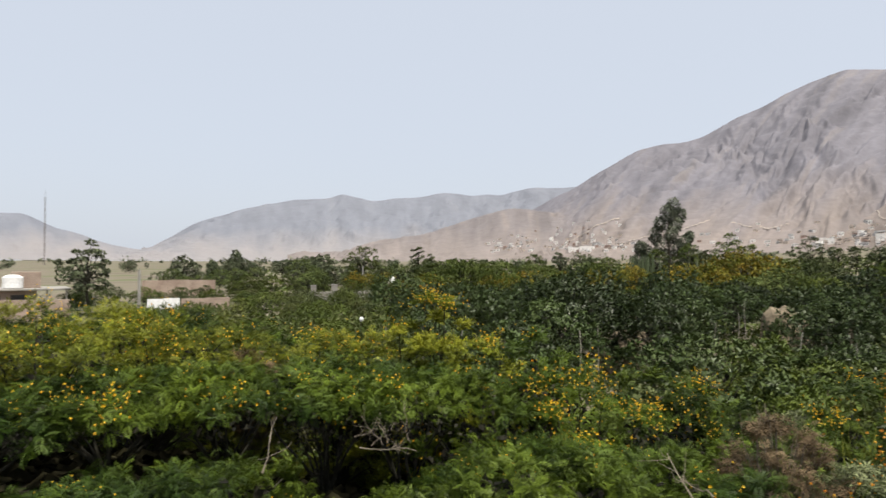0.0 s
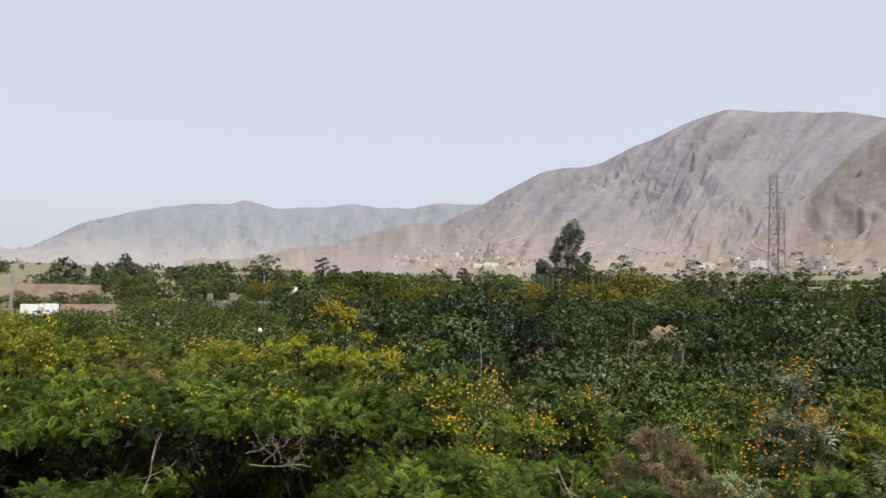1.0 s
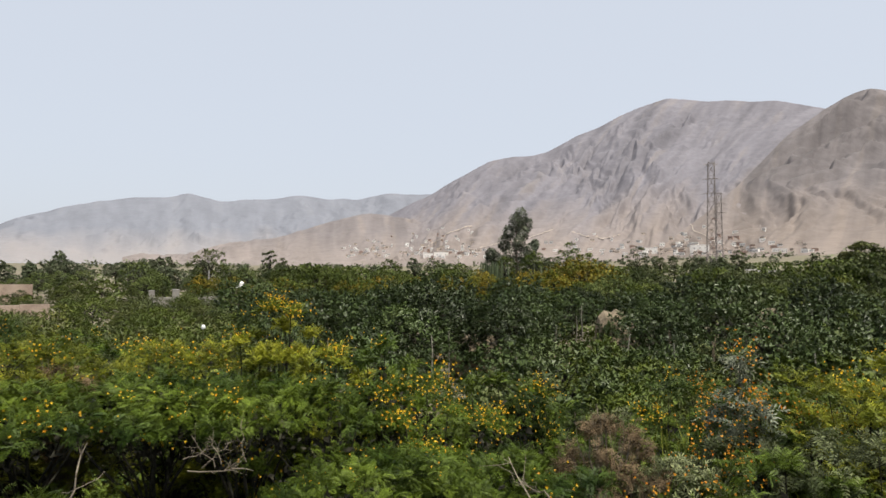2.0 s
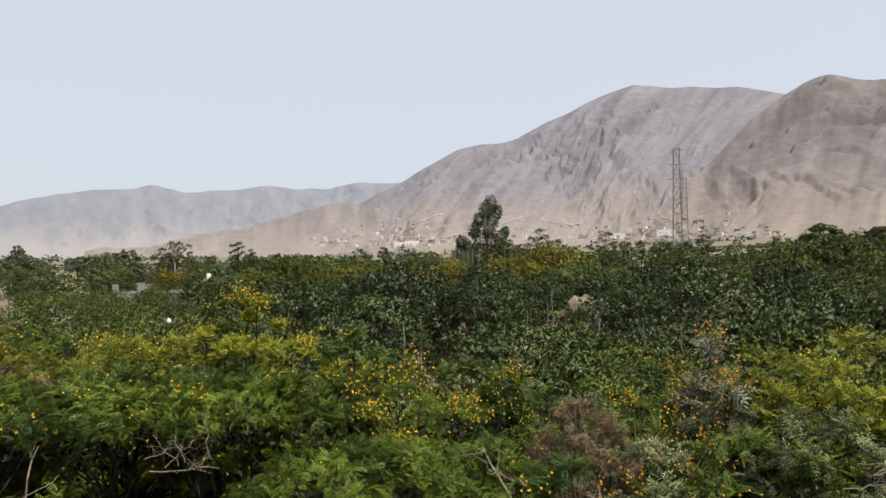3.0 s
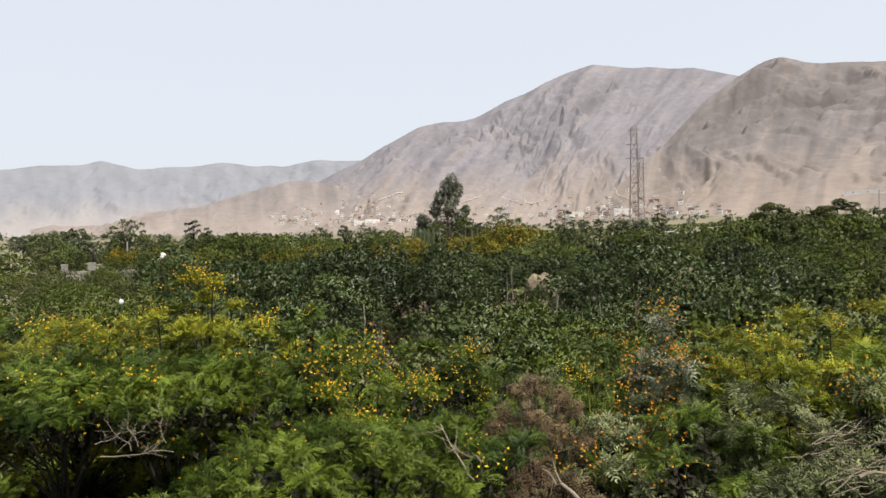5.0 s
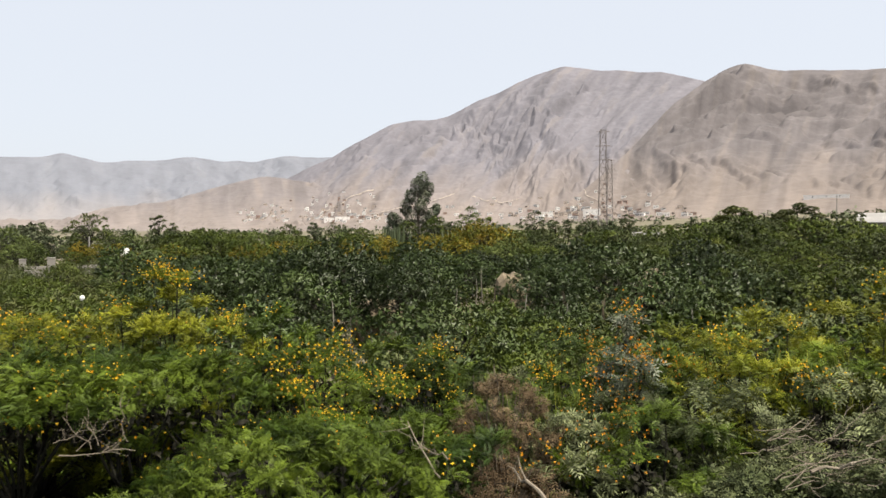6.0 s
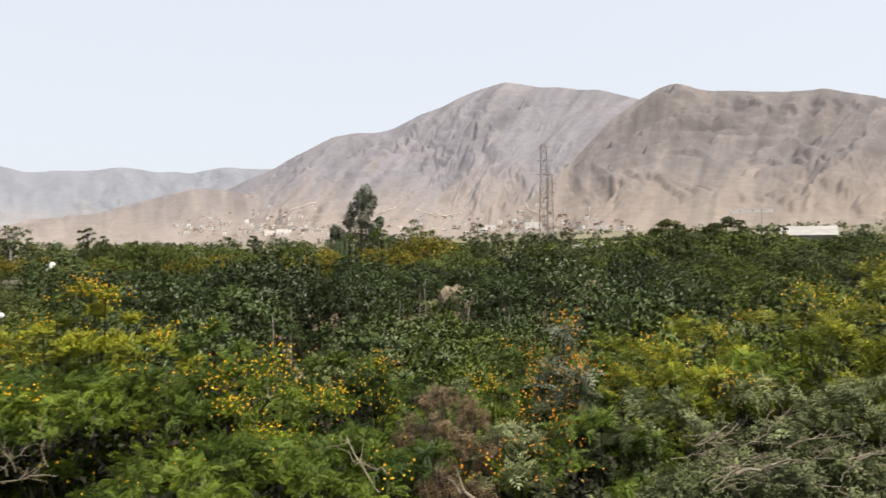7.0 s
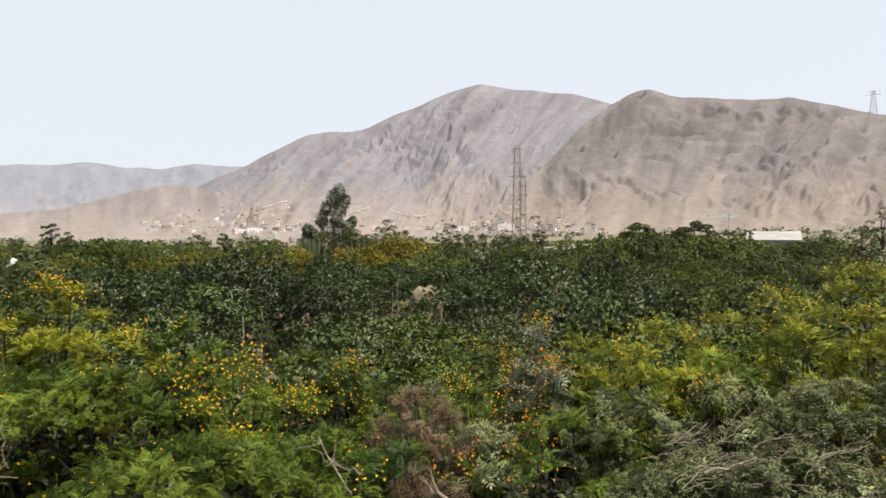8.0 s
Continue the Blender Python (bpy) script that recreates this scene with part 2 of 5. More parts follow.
def boxed(*args, bevel=0.0):
    return box(bmesh.new(), *args, bevel=bevel)


def polar(az, r):
    return r * math.sin(radians(az)), r * math.cos(radians(az))


# ---- ground, mountains ----
def smooth(a, b, x):
    t = np.clip((x - a) / (b - a), 0, 1)
    return t * t * (3 - 2 * t)


def waves(x, y, seed, octaves=4, size=1.0):
    """Smooth pseudo-noise in -1..1 from turned sine waves."""
    g = np.random.RandomState(seed)
    out, amp, tot = 0, 1.0, 0
    for o in range(octaves):
        for _ in range(3):
            th, ph, k = g.uniform(0, 6.28), g.uniform(0, 6.28), g.uniform(0.7, 1.4) * 2 ** o / size
            out = out + amp * np.sin((x * np.cos(th) + y * np.sin(th)) * k * 6.28 + ph)
        tot += amp * 2
        amp *= 0.5
    return out / tot


def ground_z(x, y):
    """The bank under the eye, the flat field, and the valley floor that climbs slowly to the mountains."""
    x, y = np.asarray(x, float), np.asarray(y, float)
    r = np.hypot(x, y)
    ahead = y * 0.8 + x * 0.6
    bank = 2.5 * (1 - smooth(1.5, 11.0, ahead))
    az = np.degrees(np.arctan2(x, y))
    rise = 0.012 + 0.028 * smooth(0, 60, az)
    far = np.where(r > 80, (r - 80) * rise * smooth(80, 330, r), 0)
    return bank * (1 - smooth(40, 90, r)) + far + 0.08 * waves(x, y, 3, 3, 7.0) * smooth(2, 8, r)


def ground():
    az = np.radians(np.concatenate([np.linspace(-180, -60, 41)[:-1], np.linspace(-60, 100, 241), np.linspace(100, 180, 28)[1:]]))
    r = np.concatenate([[0.0], np.geomspace(0.6, 4600, 120)])
    rr, aa = np.meshgrid(r, az, indexing="ij")
    x, y = rr * np.sin(aa), rr * np.cos(aa)
    z = ground_z(x, y)
    z = np.where(rr > 1300, ground_z(x / rr.clip(1) * 1300, y / rr.clip(1) * 1300), z)
    tagged(new("ground", grid_mesh("ground", np.stack([x, y, z], -1), SOIL)), "dry tan field soil with patches of low weeds", "ground", kind="structure")


ground()


class Mountain:
    """A slope from its foot up to a ridge line and down behind, in polar coordinates about the valley's viewpoint."""

    def __init__(self, knots, foot, ridge, seed, relief, power=1.25, spur=1.0, rough=0.12, lean=0.0, nearer=()):
        self.az, self.el = np.array([k[0] for k in knots], float), np.array([k[1] for k in knots], float)
        self.foot, self.ridge, self.seed, self.relief, self.power, self.spur, self.rough, self.lean, self.nearer = foot, ridge, seed, relief, power, spur, rough, lean, nearer

    def place(self, az, s):
        az, s = np.asarray(az, float), np.asarray(s, float)
        el = sum(np.interp(az + d, self.az, self.el) for d in (-0.3, 0, 0.3)) / 3 + self.rough * waves(az, az * 0, self.seed, 4, 5.0)
        rr = self.ridge * (1 + 0.06 * waves(az, az * 0, self.seed + 1, 2, 25.0))
        if self.nearer:  # a ridge that comes down towards the viewer
            rr = rr * np.interp(az, *zip(*self.nearer))
        zr = EYE + rr * np.tan(np.radians(el))
        r = self.foot + (rr - self.foot) * s
        x, y = r * np.sin(np.radians(az)), r * np.cos(np.radians(az))
        zf = ground_z(self.foot * np.sin(np.radians(az)), self.foot * np.cos(np.radians(az)))
        up = np.where(s <= 1, np.clip(s, 0, 1) ** self.power, 1 - 1.2 * (s - 1))
        u, v = np.radians(az) * 0.8 * self.ridge, r
        u = u - (self.lean + 0.03 * waves(az, az * 0, self.seed + 2, 1, 34.0)) * v + 110 * waves(u, v * 0.4, self.seed + 6, 2, 800.0) + 42 * waves(u, v * 0.6, self.seed + 8, 2, 240.0)
        env = smooth(0.02, 0.34, s) * smooth(1.0, 0.84, s) * (0.75 + 0.4 * waves(u, v, self.seed + 7, 2, 1500.0)) * (rr / self.ridge) ** 2
        bump = 0
        for k, (wide, high) in enumerate(((640, 58), (270, 34), (125, -24), (60, -12), (28, -5))):
            w = waves(u, v * (0.2 + 0.08 * k), self.seed + 10 + k, 2, wide / self.spur)
            bump = bump + high * (0.5 - 1.15 * np.abs(w))
        z = zf + (zr - zf) * up + self.relief * env * bump
        return np.stack([x, y, np.where(s < 0.001, zf - 3, z)], -1)

    def build(self, name, az0, az1, mat, label, cols=420, rows=90):
        aa, ss = np.meshgrid(np.linspace(az0, az1, cols), np.concatenate([np.linspace(0, 1, rows), [1.06, 1.15, 1.3]]), indexing="ij")
        tagged(new(name, grid_mesh(name, self.place(aa, ss), mat)), label, "mountain", kind="structure")


far_left = Mountain([(-75, 6), (-55, 7), (-40, 4.6), (-35.4, 4.05), (-34, 4.0), (-31.8, 3.05), (-29.5, 2.2), (-27.7, 1.75), (-24, 0.9), (-18, 0.5)], 2600, 4000, 11, 0.5)
far_left.build("mountain_west", -75, -18, ROCK_FAR, "haze-paled blue-grey far hill dropping to the valley", 200, 50)
far_range = Mountain([(-34, 0.3), (-28, 0.8), (-25.2, 1.5), (-23.7, 2.45), (-21.9, 3.55), (-19.2, 4.6), (-15.9, 5.55), (-12.5, 5.95), (-10.2, 6.2), (-9.2, 6.5), (-8.1, 6.3), (-6.7, 5.9), (-3.3, 6.3), (0.3, 6.7), (3.4, 6.5), (5.2, 6.5), (8.0, 7.05), (12.0, 7.15), (18, 7.0)], 2300, 4200, 21, 0.55, 1.15)
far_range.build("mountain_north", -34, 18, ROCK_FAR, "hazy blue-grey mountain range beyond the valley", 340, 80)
middle = Mountain([(-14, 0.6), (-8, 1.6), (-4.3, 2.5), (-1.1, 3.1), (1.3, 3.9), (3.7, 4.8), (6.1, 5.35), (8.6, 5.0), (10.7, 4.5), (16, 4.2), (22, 3.4), (27, 2.3)], 1250, 2000, 31, 0.4, 1.1, lean=0.1)
middle.build("foothill", -14, 27, SAND, "low sandy foothill before the far range", 320, 80)
main = Mountain([(5, 3.6), (9, 5.6), (12.0, 7.1), (14.4, 8.5), (17.5, 10.15), (22.7, 10.85), (25.1, 12.1), (27.9, 13.15), (30.5, 14.35), (32.2, 14.7), (33.0, 14.95), (34.2, 14.75), (36.2, 14.35), (41.2, 13.95), (44.8, 12.9), (50, 11.3), (56, 9)], 1000, 2700, 41, 0.8, 1.35, lean=0.26)
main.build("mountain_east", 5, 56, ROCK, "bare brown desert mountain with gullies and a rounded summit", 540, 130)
spur = Mountain([(31, 1.5), (33, 2.8), (35.7, 4.9), (38.2, 7.1), (40.7, 9.6), (42.6, 11.4), (44.8, 12.85), (46.2, 13.6), (47.5, 14.0), (50.3, 13.2), (55.1, 12.5), (58.8, 12.3), (61.9, 11.4), (65, 10.3), (75, 8), (85, 6), (100, 4)], 900, 2300, 57, 1.1, 1.35, lean=0.16, nearer=((31, 0.43), (33, 0.47), (35.7, 0.57), (38.2, 0.68), (40.7, 0.81), (42.6, 0.89), (44.8, 0.95), (47.5, 1.0)))
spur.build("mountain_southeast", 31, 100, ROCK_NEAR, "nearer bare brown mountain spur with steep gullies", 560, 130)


# ---- foliage ----
def frames_along(d, up, rng):
    """Turn matrices whose x axes are d, with y axes level where they can be, turned by chance about x."""
    d = unit(d)
    y = unit(np.cross(up, d) + 0.001)
    z = np.cross(d, y)
    a = rng.normal(0, 0.7, len(d))[:, None]
    return np.stack([d, y * np.cos(a) + z * np.sin(a), z * np.cos(a) - y * np.sin(a)], -1)


def pinnate(pairs=5, length=0.15, leaf=0.05, width=0.016, droop=0.3):
    """A feathery leaf along x: pairs of leaflets on a drooping midrib, and one at the tip."""
    out = []
    for k in range(pairs):
        u = (k + 1) / (pairs + 0.6)
        x, z = length * u, -droop * length * u * u
        s = leaf * (0.75 + 0.5 * math.sin(math.pi * u))
        for sgn in (-1, 1):
            out.append([[x, 0, z], [x + 0.45 * s - width * 0.3, sgn * s * 0.5 - 0, z - 0.02 * s + width * 0.5], [x + 0.62 * s, sgn * s * 0.95, z - 0.25 * s], [x + 0.30 * s + width, sgn * s * 0.42, z - width * 0.5]])
    z = -droop * length
    out.append([[length * 0.9, 0, z * 0.85], [length + leaf * 0.35, width * 0.6, z], [length + leaf, 0, z * 1.2], [length + leaf * 0.35, -width * 0.6, z]])
    return np.array(out)


def blade(length=0.12, width=0.045, fold=0.25, droop=0.15):
    """A plain leaf along x, of two halves folded up along the midrib."""
    m, t = length * 0.5, [length, 0, -droop * length]
    return np.array([[[0, 0, 0], [m * 0.7, width * 0.5, fold * width], [m * 1.35, width * 0.42, fold * width - droop * m], t], [[0, 0, 0], t, [m * 1.35, -width * 0.42, fold * width - droop * m], [m * 0.7, -width * 0.5, fold * width]]])


def flake(length=0.3, width=0.2):
    """A ragged clump of far leaves as one bent quad."""
    return np.array([[[-0.5 * length, 0, 0], [0, width * 0.5, 0.08 * length], [0.5 * length, 0, -0.1 * length], [-0.05 * length, -width * 0.5, 0.02]]])


def strew(template, p, d, rng, size=(0.75, 1.25)):
    """Copies of a leaf at places p, pointing along d."""
    m = frames_along(d, np.array([[0, 0, 1.0]]), rng)
    s = rng.uniform(*size, len(p))[:, None, None, None]
    return (np.einsum("nij,mkj->nmki", m, template) * s + p[:, None, None, :]).reshape(-1, 4, 3)


def core_at(base, height):
    return np.array([[0, 0, base + 0.35 * (height - base)]])


def crown(rng, lobes, radius, height, base, tips, leaves, template, lobe=0.42, spread=1.1, twig=0.12, flat=0.75, upright=0.35, rough=0.3, under=-0.55, dome=0.35, shell=0.15):
    """Leaf quads, twig tips and lobe centres of a lumpy crown whose skirt starts at base."""
    ang = np.arange(lobes) * 2.4 + rng.uniform(0, 0.8, lobes)
    up = np.linspace(1.0, under, lobes)
    flare = np.sqrt(1 - up ** 2)
    far = rng.uniform(0.68, 1.0, lobes) * (1 - 0.5 * lobe)
    mid, half = (height + base) / 2, (height - base) / 2
    c = np.stack([np.cos(ang) * flare * radius * far, np.sin(ang) * flare * radius * far, mid + half * up * far], -1)
    size = radius * lobe * rng.uniform(0.8, 1.3, lobes)
    n = lobes * tips
    k = np.repeat(np.arange(lobes), tips)
    d = unit(rng.normal(0, 1, (n, 3)) + np.array([[0, 0, 0.45]]) + 0.5 * unit(c[k] - np.array([[0, 0, base]])))
    d[:, 2] = np.where(d[:, 2] < -0.5, -d[:, 2], d[:, 2])
    tip = c[k] + d * np.array([[1, 1, flat]]) * size[k][:, None] * (rng.uniform(shell, 1.0, n) ** 0.5)[:, None]
    tip[:, 2] = np.maximum(tip[:, 2], 0.08)
    nl = n * leaves
    j = np.repeat(np.arange(n), leaves)
    ld = unit(d[j] * 0.6 + unit(rng.normal(0, 1, (nl, 3))) * spread + np.array([[0, 0, upright]]))
    lp = tip[j] - d[j] * rng.uniform(0, twig, nl)[:, None]
    face = 0.85 * unit(lp - c[k[j]]) + dome * unit(lp - core_at(base, height)) + rng.normal(0, rough, (nl, 3)) + np.array([[0, 0, 0.2]])
    q, face = strew(template, lp, ld, rng), np.repeat(unit(face), len(template), axis=0)
    return q, tip, d, c, face


def stems(rng, c, base=(0, 0, 0), r0=0.05, wander=0.15, tip=None, sides=5):
    """Quads of stems from the foot to each lobe centre."""
    b = np.array(base, float)
    out = []
    for q in c:
        t = np.linspace(0, 1, 6)[:, None]
        bend = np.array([q[0] * 0.35, q[1] * 0.35, q[2] * 0.6])
        p = b * (1 - t) ** 2 + 2 * t * (1 - t) * (b + bend) + q * t ** 2
        p[1:-1] += rng.normal(0, wander * 0.3, (4, 3)) * np.linalg.norm(q) * 0.3
        out.append(tube(p, np.linspace(r0, r0 * 0.25, 6) * rng.uniform(0.6, 1.1), sides))
    return np.concatenate(out)


def inner_shade(rng, c, n, size, low):
    """Quads of near-black inner twig flakes that put shade into a crown between its lobes."""
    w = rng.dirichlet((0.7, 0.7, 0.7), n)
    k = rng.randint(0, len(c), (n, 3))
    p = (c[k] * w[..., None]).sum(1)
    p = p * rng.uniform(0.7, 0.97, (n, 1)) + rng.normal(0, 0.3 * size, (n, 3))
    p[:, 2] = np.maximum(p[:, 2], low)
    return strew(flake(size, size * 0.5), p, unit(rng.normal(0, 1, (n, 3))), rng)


def flower_mesh(seed, petal):
    """A loose truss of small open trumpet flowers."""
    rng = np.random.RandomState(seed)
    q, stalk = [], []
    for _ in range((3, 5, 7, 10, 14, 18)[seed]):
        p = rng.normal(0, 1, 3) * [0.125, 0.125, 0.10]
        d = unit(p + [0, 0, 0.03] + rng.normal(0, 0.02, 3))
        m = frames_along(d[None], np.array([[0.1, 0, 1.0]]), rng)[0]
        stalk.extend(tube([[0, 0, -0.06], p * 0.5 + [0, 0, -0.015], p], [0.003, 0.0025, 0.002], 3))
        for k in range(5):
            a0, a1, a2 = (2 * math.pi * (k + w) / 5 for w in (0, 0.5, 1))
            f = [[0, 0, 0], [0.018, 0.010 * math.cos(a0), 0.010 * math.sin(a0)], [0.026, 0.019 * math.cos(a1), 0.019 * math.sin(a1)], [0.018, 0.010 * math.cos(a2), 0.010 * math.sin(a2)]]
            q.append(np.array(f) @ m.T + p)
    me = quad_mesh("flower_head", np.array(q + stalk), petal)
    me.materials.append(FERN)
    me.polygons.foreach_set("material_index", np.array([0] * len(q) + [1] * len(stalk), dtype=np.int32))
    return me


FLOWERS, ORANGE_FLOWERS = [flower_mesh(k, PETAL) for k in range(6)], [flower_mesh(k, PETAL_ORANGE) for k in range(6)]
FERN_LEAF, LONG_LEAF, YELLOW_LEAF = pinnate(6, 0.115, 0.036, 0.0085, 0.45), pinnate(4, 0.08, 0.036, 0.0095, 0.8), pinnate(4, 0.085, 0.028, 0.0080)
FILL_LEAF, SILVER_LEAF = pinnate(2, 0.09, 0.045, 0.017), pinnate(5, 0.11, 0.040, 0.010, 0.9)
# leaf material, leaf, lobes, twigs on a lobe, leaves on a twig, lobe size, lift of the leaves
STYLES = {
    "fern": (FERN, FERN_LEAF, 22, 12, 6, 0.25, 0.35), "yellow": (FERN_YELLOW, YELLOW_LEAF, 36, 11, 7, 0.23, 0.75), "grey": (FERN_GREY, LONG_LEAF, 28, 11, 6, 0.24, 0.1),
    "silver": (SILVER, SILVER_LEAF, 12, 5, 5, 0.42, -0.1), "low": (FERN, FILL_LEAF * 0.62, 22, 18, 9, 0.27, 0.35), "low_grey": (FERN_GREY, FILL_LEAF * 0.62, 22, 18, 9, 0.27, 0.2),
}


def shrub(az, r, top, radius, style, flowers, seed, label, name="flowering_shrub", hollow=0.0):
    """A dense shrub on the bank, its top at the height `top` over the field."""
    rng = np.random.RandomState(seed)
    x, y = polar(az, r)
    z = float(ground_z(x, y)) - 0.05
    h = top - z
    mat, leaf, lobes, twigs, leaves, lobe, lift = STYLES[style]
    if r > 8.5:
        leaf, leaves = FILL_LEAF * 0.8, 7
    elif style in ("fern", "yellow"):
        fine = 0.9 if style == "yellow" else 0.62 if r < 5 else 0.74
        leaf, leaves = leaf * fine, leaves + (4 if r < 5 else 2)
    q, tip, d, c, face = crown(rng, lobes, radius, h, hollow * h, twigs, leaves, leaf, lobe=lobe, rough=0.5, flat=0.58, under=-0.9 if hollow < 0.5 else -0.5, upright=lift, shell=0.4, dome=0.3)
    ob = thing(name, label, "shrub", "shrubs on the bank", at=pose(x, y, z, 0, 0, 0))
    # stems, and dark flakes that paint shade between the lobes
    twigs = part("stemwork", np.concatenate([stems(rng, c[:: 2 if hollow > 0.4 else 1], r0=0.018), inner_shade(rng, c, 300 if style in ("low", "low_grey", "yellow", "silver") or r > 8.5 else 450, 0.085, 0.05 + hollow * 0.6 * h)]), BARK_SHADE, ob)
    tagged(twigs, kind="stuff")
    part("foliage", q, mat, ob, face=face)
    order = np.argsort(-(tip[:, 2] + 0.22 * rng.normal(0, 1, len(tip)) + 0.3 * np.repeat(rng.normal(0, 1, lobes), len(tip) // lobes) - 0.35 * (tip[:, 0] * x + tip[:, 1] * y) / r))
    for k in order[:flowers]:
        f = part("flower_head", (ORANGE_FLOWERS if 34 < az < 43 else FLOWERS)[rng.randint(6)], None, ob, "orange-yellow trumpet flowers")
        f.matrix_basis = Matrix.Translation(Vector(tip[k] + d[k] * 0.05)) @ pose(0, 0, 0, 0, 0, rng.uniform(0, 360)) @ Matrix.Scale(rng.uniform(0.42, 0.76) * (0.6 if r < 5 else 1), 4)
    return ob


